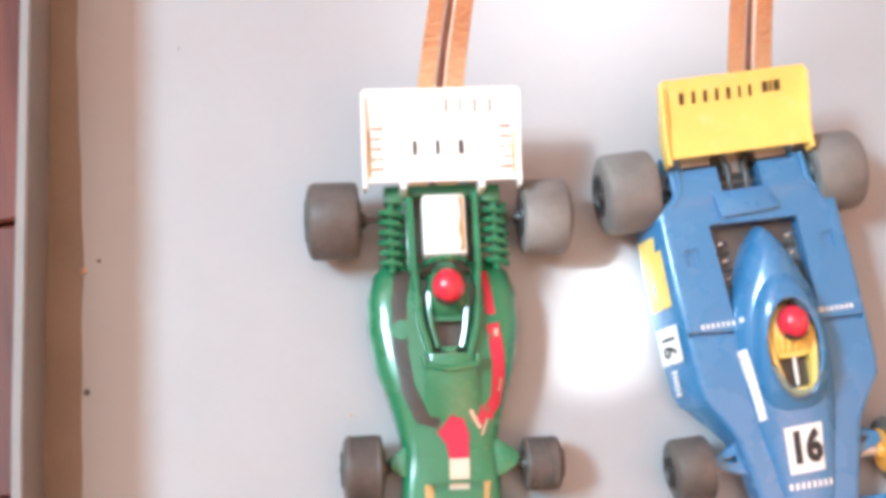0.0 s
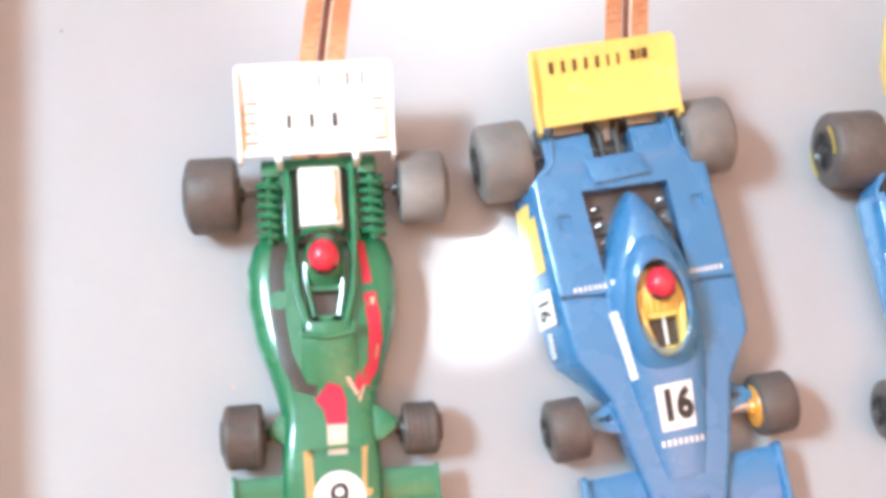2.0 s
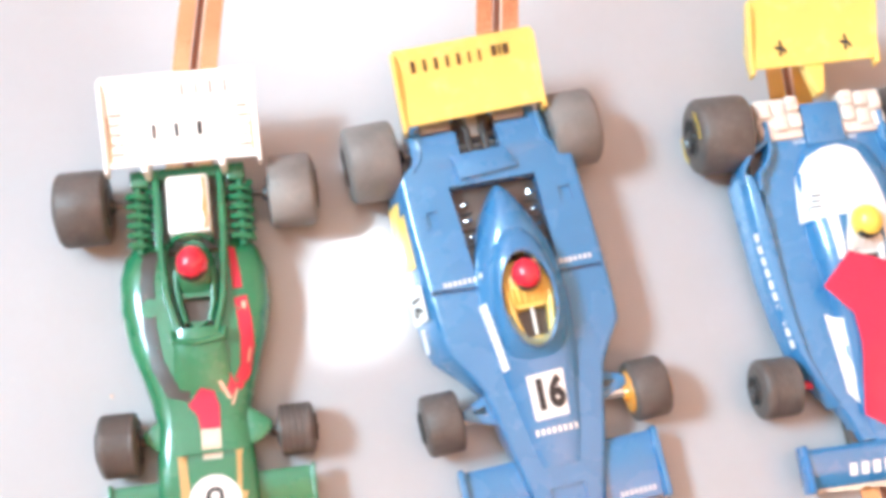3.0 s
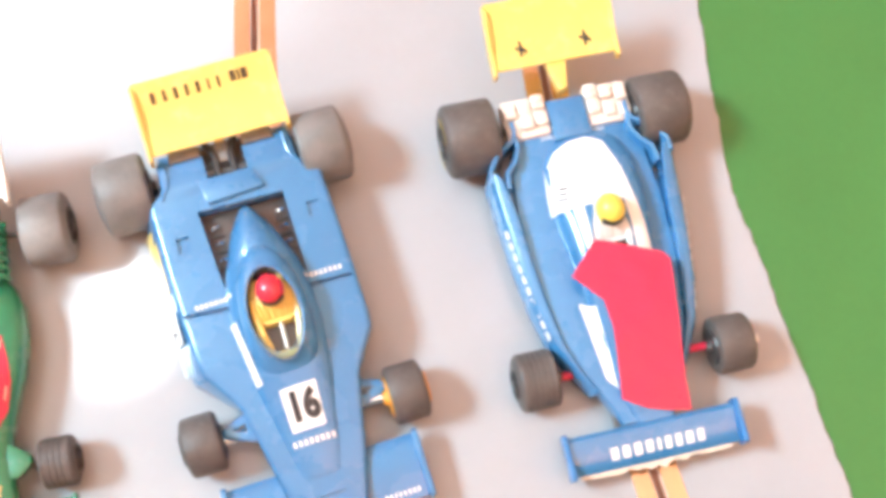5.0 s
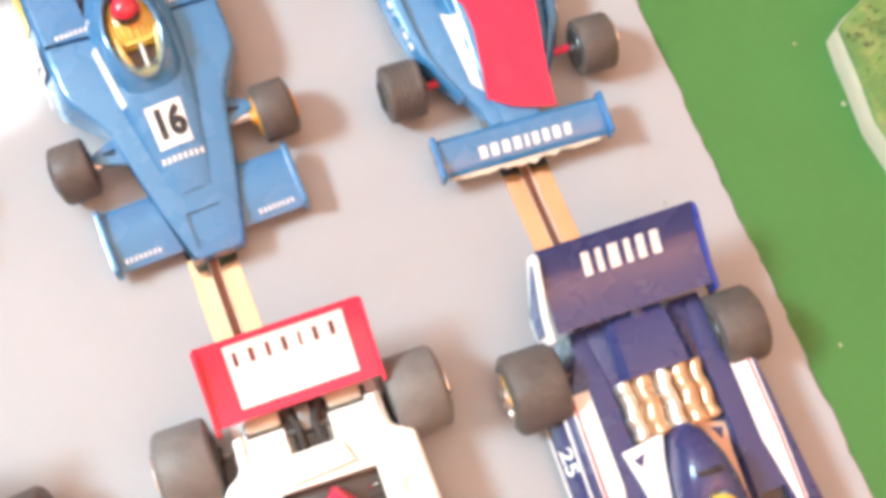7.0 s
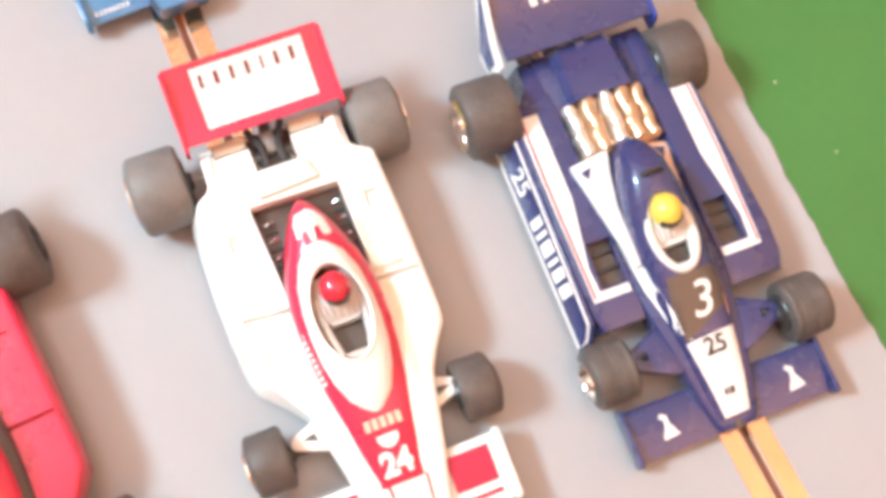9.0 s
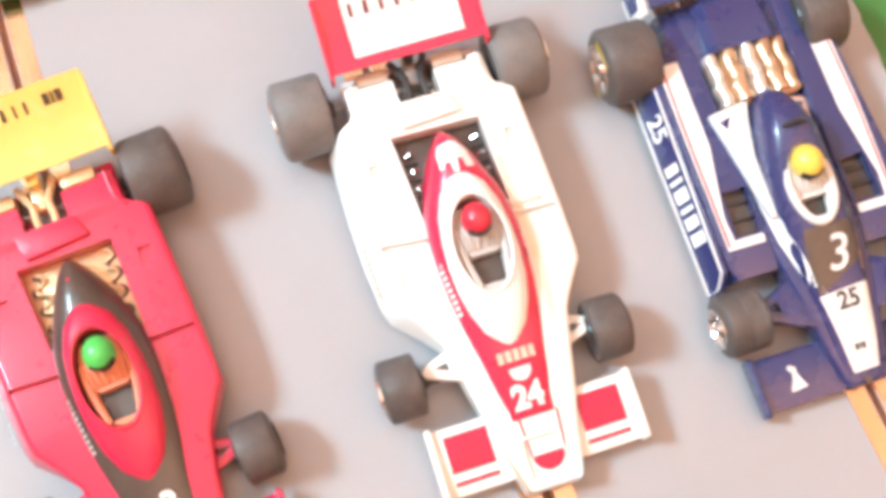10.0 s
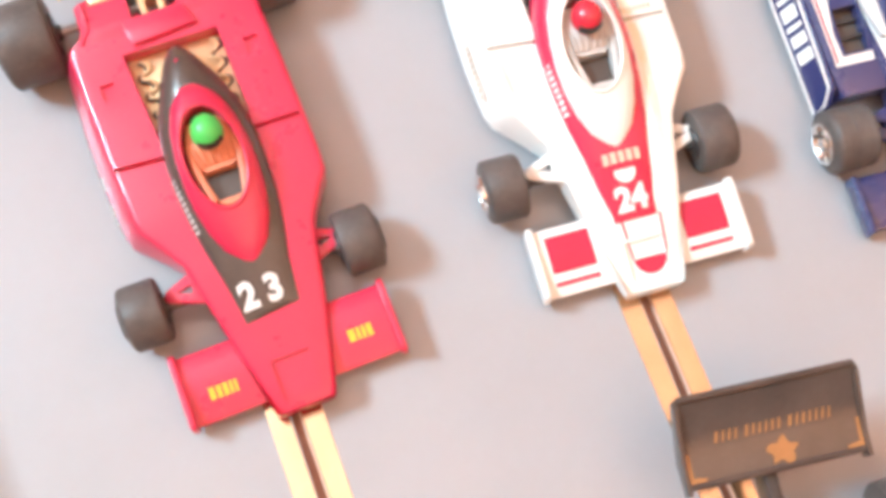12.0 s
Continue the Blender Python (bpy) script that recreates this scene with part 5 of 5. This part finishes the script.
def tub_car():
    car = thing("slot_car", "blue slot racing car patched with red tape", "toy car", 84.0, -7.0, 6.5, "slot cars on the grid")
    st = [(29.0, 12.0, 13.0, 0.3, 0.2), (26.0, 16.0, 12.6, 0.4, 0.3), (18.0, 18.6, 12.0, 0.6, 0.3), (6, 19.8, 11.6, 0.9, 0.4), (-8, 19.4, 11.2, 0.9, 0.5), (-20, 18.2, 10.8, 0.8, 0.5), (-32, 16.0, 10.2, 0.8, 0.4), (-40, 12.6, 9.6, 0.6, 0.3), (-47, 8.6, 9.0, 0.4, 0.2), (-53, 6.4, 8.6, 0.2, 0.2)]
    body = part("body", plan_body(st, 4.0, 1.0), BLUE, car)
    spine = [(25.5, 5.0, 12, 13.8, 0.7), (22, 9.6, 12, 15.6, 0.75), (16, 12.2, 12, 16.8, 0.8), (6, 12.8, 11.6, 18.0, 0.8), (-2, 12.0, 11.4, 18.4, 0.75), (-12, 10.6, 11, 17.2, 0.65), (-24, 9.2, 10.6, 14.4, 0.6), (-36, 8.2, 10, 12.4, 0.6), (-48, 6.4, 9, 10.2, 0.6), (-53.5, 5.0, 8, 9.2, 0.6)]
    hole = ellipse_cutter(-6.5, 5.2, 9.5, 11.5, 30)
    spine = part("spine", shift(carve(hump(spine), [hole]), 2.0), BLUE, car)
    # side walls: raised rims that run down both flanks
    for sx in (-1, 1):
        rings = []
        for y, x, hi, w in ((17.4, 24.6, 15.7, 1.2), (15, 24.6, 15.6, 1.8), (6, 24.0, 14.8, 2.2), (-8, 23.0, 13.6, 2.2), (-20, 21.4, 12.6, 2.0), (-30, 19.0, 11.6, 1.6), (-38, 15.2, 10.6, 1.2), (-44, 11.2, 9.6, 0.8)):
            w *= 1.75
            rings.append([(sx * (x - w), y, 8), (sx * (x - w + 0.2), y, hi - 0.4), (sx * (x - w + 0.6), y, hi), (sx * (x - 0.9), y, hi - 0.1), (sx * (x - 0.2), y, hi - 0.6), (sx * (x + 0.9), y, hi - 3.0), (sx * (x + 1.2), y, 5.0), (sx * x, y, 4.0)])
        flank = part("side_wall", loft(rings), BLUE, car)
        part("side_scoop", ribbon([(sx * 24.6, 15.0), (sx * 24.4, 18.6), (sx * 21.2, 23.4), (sx * 16.6, 26.2), (sx * 15.6, 28.6), (sx * 15.8, 31.4)], 1.5, 6.0, 15.6), BLUE, car)
        part("side_scoop", ribbon([(sx * 15.7, 28.6), (sx * 15.6, 23.6), (sx * 17.2, 20.4), (sx * 20.0, 17.4), (sx * 20.6, 13.0)], 1.5, 8.0, 15.2), BLUE, car)
        # a dark plate stands in for the shade inside the scoop
        part("duct_floor", prism([(sx * 21.5, 16.0), (sx * 20.6, 22.6), (sx * 16.6, 25.0), (sx * 16.4, 22.5), (sx * 19.4, 17.4)], 9.0, 11.0, 0.2), BROWN_BLACK, car)
        for k in range(10):
            bm = bmesh.new()
            y0 = 2.0 - 3.1 * k
            q = []
            for yy in (y0, y0 - 2.2):
                f = (6 - yy) / 36.0
                for dx, dz in ((-0.1, -0.45), (0.5, -1.6)):
                    q.append((sx * (24.0 - 5.0 * f ** 1.4 + dx + 0.25), yy, 14.8 - 3.2 * f + dz + 0.12))
            bm.faces.new([bm.verts.new(p) for p in (q[0], q[1], q[3], q[2])])
            part("letter_bar", bm, DECAL_WHITE, flank, smooth=0)
        # engine banks: lumpy moulded blocks in two rows
        bank = part("engine_bank", box(min(sx * 5.4, sx * 17.6), max(sx * 5.4, sx * 17.6), 26.5, 38.0, 9, 14.0, 0.8), BANK, car, "cream plastic engine bank")
        rng = random.Random(5 + sx)
        for k in range(3):
            for m in range(2):
                x0, y0 = 5.6 + 4.0 * k, 29.2 + 4.8 * m - 1.0 * k
                lump = box(min(sx * x0, sx * (x0 + 3.7)), max(sx * x0, sx * (x0 + 3.7)), y0 + rng.uniform(-0.4, 0.3), y0 + 4.3 + rng.uniform(-0.3, 0.5), 12.5, 15.6 + rng.uniform(-0.6, 0.7) - 0.3 * k, 0.8)
                part("bank_lump", lump, BANK, bank)
    part("tail_deck", box(-5.2, 5.2, 24, 35.5, 12.6, 15.0, 0.4), BLUE, car)
    part("wing_strut", prism([(-3.2, 47.5), (3.2, 47.5), (1.0, 37.0), (-1.0, 37.0)], 14.0, 17.8, 0.3), YELLOW, car)
    wing = rear_wing(car, 17.0, 45.0, 62.0, 18.0, 24.6, YELLOW, None, 0.9, 2.4, 1.2, 1.2)
    back = skin_of([wing])
    for x in (-9.0, 9.0):
        sticker("wing_emblem", [(x - 0.6, 47.9), (x + 0.2, 47.7), (x + 0.5, 49.2), (x + 1.5, 48.2), (x + 1.8, 49.0), (x + 0.6, 50.4), (x + 0.2, 52.0), (x - 0.5, 51.6), (x - 0.2, 50.2), (x - 1.6, 50.6), (x - 1.5, 49.8), (x - 0.3, 49.2)], back, INK, car, 0.16)
    top = skin_of([body, spine])
    for white in ([(-11.4, 3.5), (-11.1, 8.8), (-10.2, 16), (-6.9, 20.4), (-2.3, 22.6), (2.4, 23.2), (6.7, 20.9), (9.4, 12.2), (10.6, 3.5)],
                  [(7.5, 3.5), (10.6, 3.5), (11.3, -4), (11.7, -12.5), (7.4, -12.5), (7.6, -5)],
                  [(-6.2, 3.5), (-3.5, 3.5), (-3.5, -8), (-5.4, -8)]):
        sticker("white_patch", white, top, DECAL_WHITE, car, 0.15, "white sticker round the cockpit")
    sticker("white_patch", [(-10.2, -20.5), (-6.4, -22.5), (-5.4, -44.0), (-8.0, -41)], top, DECAL_WHITE, car, 0.15)
    bar_row([0.7, 0.7, 0.7], -7.6, 8.0, 2.4, 0.8, top, INK, car, turn=80, lift=0.25)
    for x0, n in ((-6.0, 6), (7.4, 4)):
        bar_row([0.4] * n, x0, 25.6, 0.9, 0.5, skin_of([body]), DECAL_WHITE, car, lift=0.15)
    # tape, a thick crumpled strip
    red = [(-3.3, -6.4), (5.0, -9.6), (13.2, -13.0), (14.8, -15.0), (14.4, -19.8), (13.0, -32.0), (11.4, -45.0), (11.2, -53.2), (5.0, -51.9), (0.0, -50.4), (-5.8, -47.0), (-4.8, -38.0), (-3.9, -29.6), (-4.7, -22.0), (-11.4, -14.6), (-9.4, -12.4), (-7.8, -11.0)]
    full = skin_of([body, spine])
    bm = flat(red)
    bm = lay(bm, full, 0.35, 1.6)
    for v in bm.verts:
        v.co.z = max(v.co.z, 18.7 + (v.co.y + 9) * 0.15 if v.co.y > -30 else 15.55 - (-30 - v.co.y) * 0.22) + 0.3 * noise.noise(Vector((v.co.x * 0.22, v.co.y * 0.22, 2)))
    part("red_tape", bm, RED_TAPE, car, "crumpled strip of red tape", smooth=50)
    # front wing
    rings = [[(-22.2, y, z + t), (22.6, y, z + t), (22.6, y, z - t), (-22.2, y, z - t)] for y, z, t in ((-53.4, 8.6, 0.4), (-54.6, 9.2, 0.7), (-58, 8.6, 0.9), (-62.0, 7.4, 0.7), (-63.2, 6.8, 0.3))]
    fw = part("front_wing", loft(rings), BLUE, car)
    for sx in (-1, 1):
        bm = prism(rounded(-64.2, -52.4, 5.0, 10.8, 1.0), -0.7, 0.7, 0.3)
        for v in bm.verts:
            v.co = Vector((0.2 + sx * 22.6 + v.co.z, v.co.x, v.co.y))
        part("end_plate", bm, BLUE_TAMPO, fw)
    fws = skin_of([fw])
    bar_row([2.0, 2.0, 2.0, 2.0, 1.0, 1.7, 1.7, 2.0, 1.8], 0.6, -59.6, 3.0, 1.05, fws, DECAL_WHITE, car, lift=0.16)
    rng = random.Random(3)
    edge = [(-20 + 40 * k / 22, -62.6 - (0.35 if k % 2 else 0.0)) for k in range(23)] + [(20 - 40 * k / 22, -64.0 - rng.uniform(-0.5, 1.5) * (1 - abs(k - 11) / 14)) for k in range(23)]
    part("worn_edge", prism(edge, 5.9, 6.7, 0), CREAM, fw, "flaked bare leading edge", smooth=0)
    part("nose_bracket", box(-7.8, -5.2, -55, -44, 2.4, 6.0, 0.3), BROWN_BLACK, car)
    axle(car, -28, 28, 31, 9.8, 0.9, CHROME)
    axle(car, -24, 24, -37.4, 7.2, 1.1, RED_DECAL)
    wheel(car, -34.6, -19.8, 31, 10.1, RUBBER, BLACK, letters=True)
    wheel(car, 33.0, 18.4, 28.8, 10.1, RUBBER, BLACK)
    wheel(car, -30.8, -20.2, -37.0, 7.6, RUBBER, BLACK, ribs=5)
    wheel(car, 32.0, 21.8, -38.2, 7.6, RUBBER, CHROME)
    driver(car, 0.2, 20.4, YELLOW_HELMET, SUIT_WHITE, 15.2, (-6.5, 5.2, 9.5), cx=2.4)
    guide_blade(car, -61, -48)


tub_car()

# ---------- the dark blue car ----------


def pod_car():
    car = thing("slot_car", "dark blue slot racing car with white striped pods", "toy car", 77.6, -170.0, 4.8, "slot cars on the grid")
    st = [(40, 12.0, 9.6, 0.2, 0.2), (20, 12.0, 10.2, 0.2, 0.2), (0, 12.0, 10.6, 0.2, 0.2), (-16, 11.6, 10.8, 0.2, 0.2), (-24, 10.4, 10.6, 0.3, 0.2), (-32, 9.2, 9.8, 0.3, 0.2), (-42, 7.4, 7.6, 0.3, 0.2), (-49.5, 5.6, 6.0, 0.2, 0.2), (-51.6, 4.4, 5.2, 0.1, 0.2)]
    body = part("body", plan_body(st, 3.6, 0.8), NAVY, car)
    pods = []
    for sx in (-1, 1):
        rings = []
        for y, xo, xi, z in ((52.0, 17.0, 12.6, 12.0), (46, 17.4, 12.4, 12.8), (40.5, 20.6, 12.0, 13.2), (38, 23.6, 11.6, 13.2), (15, 24.0, 11.4, 12.8), (-8, 24.0, 11.2, 11.6), (-16, 23.8, 11.2, 10.8), (-19.5, 22.4, 11.2, 9.6)):
            xo += max(0.0, min(2.6, (24 - y) * 0.09)) if sx > 0 else 0.0
            rings.append([(sx * xi, y, 4), (sx * xi, y, z - 1.0), (sx * (xi + 0.6), y, z - 0.4), (sx * (xo - 1.2), y, z), (sx * xo, y, z - 0.5), (sx * (xo + 2.4), y, 4.0)])
        bm = loft(rings)
        cut = [prism([(sx * 12.6, 2.0), (sx * 19.0, 2.0), (sx * 19.4, -9.6), (sx * 13.0, -9.6)], 8.5, 30, 0)]
        pod = part("side_pod", carve(bm, cut), NAVY, car)
        pods.append(pod)
        rad = prism([(sx * 12.7, 1.9), (sx * 18.9, 1.9), (sx * 19.3, -9.5), (sx * 13.1, -9.5)], 7.6, 8.8, 0)
        part("radiator", rad, BROWN_BLACK, pod)
        for k in range(2):
            part("radiator_bar", box(min(sx * 12.8, sx * 19.0), max(sx * 12.8, sx * 19.0), -1.4 - 4.2 * k, -0.4 - 4.2 * k, 8.6, 10.0, 0.2), BLACK, pod)
        skin = skin_of([pod])
        sticker("white_stripe", [(sx * 17.4, 37.6), (sx * 22.8, 37.6), (sx * 23.0, 15), (sx * 22.6, -12.4), (sx * 12.6, -12.4), (sx * 12.6, -10.2), (sx * 20.2, -10.2), (sx * 20.6, -4), (sx * 17.6, 14)], skin, DECAL_WHITE, pod, 0.14)
        sticker("red_line", [(sx * 21.6, 37.2), (sx * 22.1, 37.2), (sx * 22.5, 15), (sx * 22.2, -11.5), (sx * 21.7, -11.5), (sx * 22.0, 15)], skin, RED_DECAL, pod, 0.24)
        if sx < 0:
            # skirt with a white rim
            bm = prism([(40.5, 4.4), (37.5, 13.0), (-17.0, 11.0), (-20.5, 8.0), (-21.0, 3.4), (36.0, 3.4)], -0.5, 0.5, 0.2)
            for v in bm.verts:
                v.co = Vector((sx * (28.4 - (v.co.y - 3.4) * 0.45 + v.co.z), v.co.x, v.co.y))
            skirt = part("side_skirt", bm, NAVY, car)
            loop = [(39.8, 5.0), (37.2, 12.2), (-16.6, 10.4), (-19.8, 7.6), (-20.2, 4.0), (36.0, 4.0), (39.8, 5.0)]
            part("skirt_rim", tube([(sx * (29.0 - (z - 3.4) * 0.45), y, z) for y, z in loop], 0.36, 6), DECAL_WHITE, skirt)

            def on_skirt(bm2):
                for v in bm2.verts:
                    yy, zz = -v.co.x, v.co.y
                    v.co = Vector((-(29.05 - (zz - 3.4) * 0.45), yy, zz))
                return bm2
            part("number", on_skirt(lettering("25", 7.0, -23.5, 7.9, 0, 0.2, 1.0)), DECAL_WHITE, skirt, smooth=0)
            at = -13.6
            for w in (2.6, 1.3, 3.6, 1.3, 3.0, 3.2):
                part("letter_bar", on_skirt(bars([w], at + w / 2, 7.6, 4.6, 0)), DECAL_WHITE, skirt, smooth=0)
                at += w + 1.3
    # gearbox cover and engine
    rings = [[(-x, y, 9), (-x, y, z - 2.4), (-x + 2.2, y, z), (x - 2.2, y, z), (x, y, z - 2.4), (x, y, 9)] for y, x, z in ((52, 8.6, 15.0), (48, 9.0, 16.2), (40, 9.4, 16.6), (36.5, 9.6, 16.2))]
    part("gearbox_cover", loft(rings), NAVY, car)
    part("tail_tray", prism([(-13.2, 52.5), (13.0, 52.0), (12.4, 35.0), (-12.6, 35.0)], 6.0, 12.4, 0.8), NAVY, car)
    warm = surface("warm_chrome", (0.64, 0.44, 0.28), 0.3, metal=0.7, vary=0.2, scale=200)
    engine = part("engine", box(-10.6, 10.6, 22, 36.5, 8, 13.0, 0.6), warm, car, "chromed engine block")
    bright = surface("bright_plating", (0.76, 0.68, 0.60), 0.3, metal=0.6, vary=0.15, scale=200)
    for x, hw, z, mat, phase in ((-9.0, 1.9, 14.6, bright, 0.0), (-4.6, 2.6, 15.8, warm, 1.4), (0.2, 2.3, 16.2, bright, 2.6), (4.8, 2.6, 15.8, warm, 0.8), (9.0, 1.9, 14.4, warm, 2.0)):
        rings = []
        for k in range(33):
            u = k / 32
            wave = math.sin(2 * math.pi * 3.5 * u + 0.5 * phase)
            y, w, top, slip = 22.6 + 14.0 * u, hw * (1 + 0.05 * wave), z + 0.05 * wave, 0.28 * math.sin(2 * math.pi * 2 * u + phase)
            rings.append([(x + slip + w * math.cos(t), y, 11.5 + (top - 11.5) * max(0.0, math.sin(t)) ** 0.7) for t in [math.pi * m / 10 for m in range(11)]] + [(x + slip, y, 10.5)])
        part("manifold", loft(rings), mat, engine)
    # cowl
    cowl = [(23, 2.4, 11, 17.0, 0.8), (20, 4.6, 11, 20.6, 0.75), (14, 6.6, 11, 23.6, 0.7), (9, 7.6, 11, 23.6, 0.65), (4, 8.3, 11, 21.6, 0.62), (-4, 8.7, 11, 19.6, 0.6), (-12, 8.6, 11, 17.6, 0.6), (-20, 8.0, 10.6, 15.4, 0.6), (-28, 7.2, 10, 13.0, 0.6), (-36, 6.2, 8.6, 10.6, 0.65), (-44, 5.2, 7, 8.2, 0.7), (-49, 4.4, 5.6, 6.6, 0.7)]
    cowl = part("cowl", carve(hump(cowl), [ellipse_cutter(-3.6, 5.4, 9.6, 12.0, 40)]), NAVY, car)
    part("roll_hoop", tube([(3.2 * math.cos(a), 10.6, 20.5 + 4.6 * math.sin(a)) for a in [math.pi * k / 12 for k in range(13)]], 0.6, 8), BLACK, car)
    ringl = [(5.3 * math.cos(2 * math.pi * k / 28), -3.6 + 9.5 * math.sin(2 * math.pi * k / 28)) for k in range(29)]
    cs = skin_of([cowl, body])
    part("cockpit_lip", tube([(x, y, 19.7 - 0.13 * (4 - y) if y < 4 else 19.9) for x, y in ringl], 1.05, 8), SUIT_WHITE, car)
    part("cowl_shoulder", prism([(-4.5, 22.8), (-15.4, 21.2), (-13.8, 13), (-11.6, 0), (-10.2, -8), (-8.6, -8), (-8.0, 8), (-6.2, 17)], 11.8, 14.2, 0.4), DECAL_WHITE, car)
    sticker("cream_line", [(5.0, 22.6), (11.8, 20.4), (10.8, 14.5), (10.1, 4), (9.5, -6), (8.7, -16), (7.2, -26), (6.4, -26), (7.6, -16), (8.4, -6), (8.8, 4), (8.4, 10), (6.8, 17)], cs, PEACH, car, 0.16)
    sticker("small_triangle", [(7.6, 20.4), (10.6, 19.4), (9.4, 16.6)], cs, NAVY, car, 0.26)
    for sx in (-1,):
        sticker("white_band", [(sx * 4.2, 23.0), (sx * 13.0, 20.4), (sx * 12.0, 12), (sx * 10.8, -4), (sx * 9.8, -14), (sx * 7.0, -26), (sx * 4.2, -29.5), (sx * 6.0, -23), (sx * 8.2, -13), (sx * 8.9, -2), (sx * 8.2, 8), (sx * 6.6, 16)], cs, DECAL_WHITE, car, 0.16)
        sticker("small_triangle", [(sx * 10.4, 19.6), (sx * 13.6, 18.8), (sx * 12.2, 16.4)], skin_of([o for o in car.children if o.name.startswith("cowl_shoulder")]), NAVY, car, 0.1)
    sticker("dark_patch", [(-5.6, -13.8), (6.6, -13.8), (7.4, -20), (6.4, -23.4), (-5.8, -29.4), (-6.4, -20)], cs, BROWN_BLACK, car, 0.2, "black patch with a painted number")
    digits("3", 12.0, 0.8, -21.2, cs, DECAL_WHITE, car, turn=-4, bold=0.08, lift=0.32, lean=0.2)
    sticker("nose_panel", [(-6.0, -29.6), (6.8, -28.8), (5.4, -40), (3.6, -48.6), (-3.0, -48.8), (-4.2, -40)], cs, DECAL_WHITE, car, 0.2)
    digits("25", 5.8, 0.6, -32.0, cs, INK, car, lift=0.32, bold=0.15)
    bar_row([0.8, 0.5, 0.9], 0.2, -43.0, 1.6, 0.25, cs, INK, car, lift=0.32)
    # wings
    wing = rear_wing(car, 20.2, 51.8, 71.0, 17.2, 24.6, NAVY, (DECAL_WHITE, NAVY_EDGE), 1.0, 6.4, 1.2, 1.4, 0.26)
    back = skin_of([wing])
    bar_row([2.0, 1.5, 2.6, 1.5, 2.0, 2.2], 0.2, 65.0, 5.2, 1.6, back, DECAL_WHITE, car, lift=0.2)
    part("wing_post", box(-1.4, 1.4, 50, 60, 9, 15.8, 0.3), NAVY, car)
    plate_panel = prism([(52.6, 12.6), (52.6, 16.6), (57, 17.6), (68.4, 23.2), (68.8, 22.0), (58.8, 12.6)], -0.1, 0.1, 0)
    for v in plate_panel.verts:
        v.co = Vector((-21.1 - 0.26 * (24.6 - v.co.y) + v.co.z, v.co.x, v.co.y))
    part("plate_panel", plate_panel, NAVY, car, smooth=0)
    for sx in (-1, 1):
        rings = [[(sx * 5.0, y, z + t), (sx * 26.0, y, z + t), (sx * 26.0, y, z - t), (sx * 5.0, y, z - t)] for y, z, t in ((-38.6, 5.0, 0.3), (-40, 5.4, 0.5), (-46, 4.6, 0.6), (-51.6, 3.4, 0.3))]
        fw = part("front_wing", loft(rings), NAVY, car)
        bm = prism(rounded(-52.6, -38.0, 1.8, 6.8, 0.9), -0.6, 0.6, 0.25)
        for v in bm.verts:
            v.co = Vector((sx * 26.2 + v.co.z, v.co.x, v.co.y))
        part("end_plate", bm, NAVY, fw)
        x = sx * 17.0 + 0.5
        sticker("white_emblem", [(x - 2.0, -48.4), (x + 2.4, -48.0), (x + 1.6, -46.4), (x + 0.6, -44.6), (x + 0.7, -43.0), (x - 0.9, -42.0), (x - 1.6, -43.0), (x - 0.5, -43.8), (x - 0.9, -45.8), (x - 1.6, -47.0)], skin_of([fw]), DECAL_WHITE, fw, 0.14)
        bracket = prism([(sx * 8.5, -21.0), (sx * 14.0, -24.0), (sx * 19.4, -26.2), (sx * 20.6, -28.6), (sx * 18.6, -31.4), (sx * 13.0, -34.0), (sx * 8.0, -36.0)], 6.6, 9.6, 0.8)
        part("suspension_arm", carve(bracket, [prism([(sx * 15.4, -27.4), (sx * 18.2, -28.2), (sx * 15.2, -30.0)], 0, 20, 0)]), NAVY, car)
    axle(car, -28, 28, 42.5, 9.6, 1.0, CHROME)
    axle(car, -24, 24, -29.6, 7.4, 1.0, BROWN_BLACK)
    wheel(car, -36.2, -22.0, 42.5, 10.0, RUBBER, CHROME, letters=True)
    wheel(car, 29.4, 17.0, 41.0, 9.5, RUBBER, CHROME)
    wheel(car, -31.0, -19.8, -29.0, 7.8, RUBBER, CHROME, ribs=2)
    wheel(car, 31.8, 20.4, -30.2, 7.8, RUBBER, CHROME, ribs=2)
    driver(car, 1.0, 21.6, YELLOW_HELMET, SUIT_WHITE, 16.0, (-3.6, 5.4, 9.6))
    guide_blade(car, -52, -42)


pod_car()
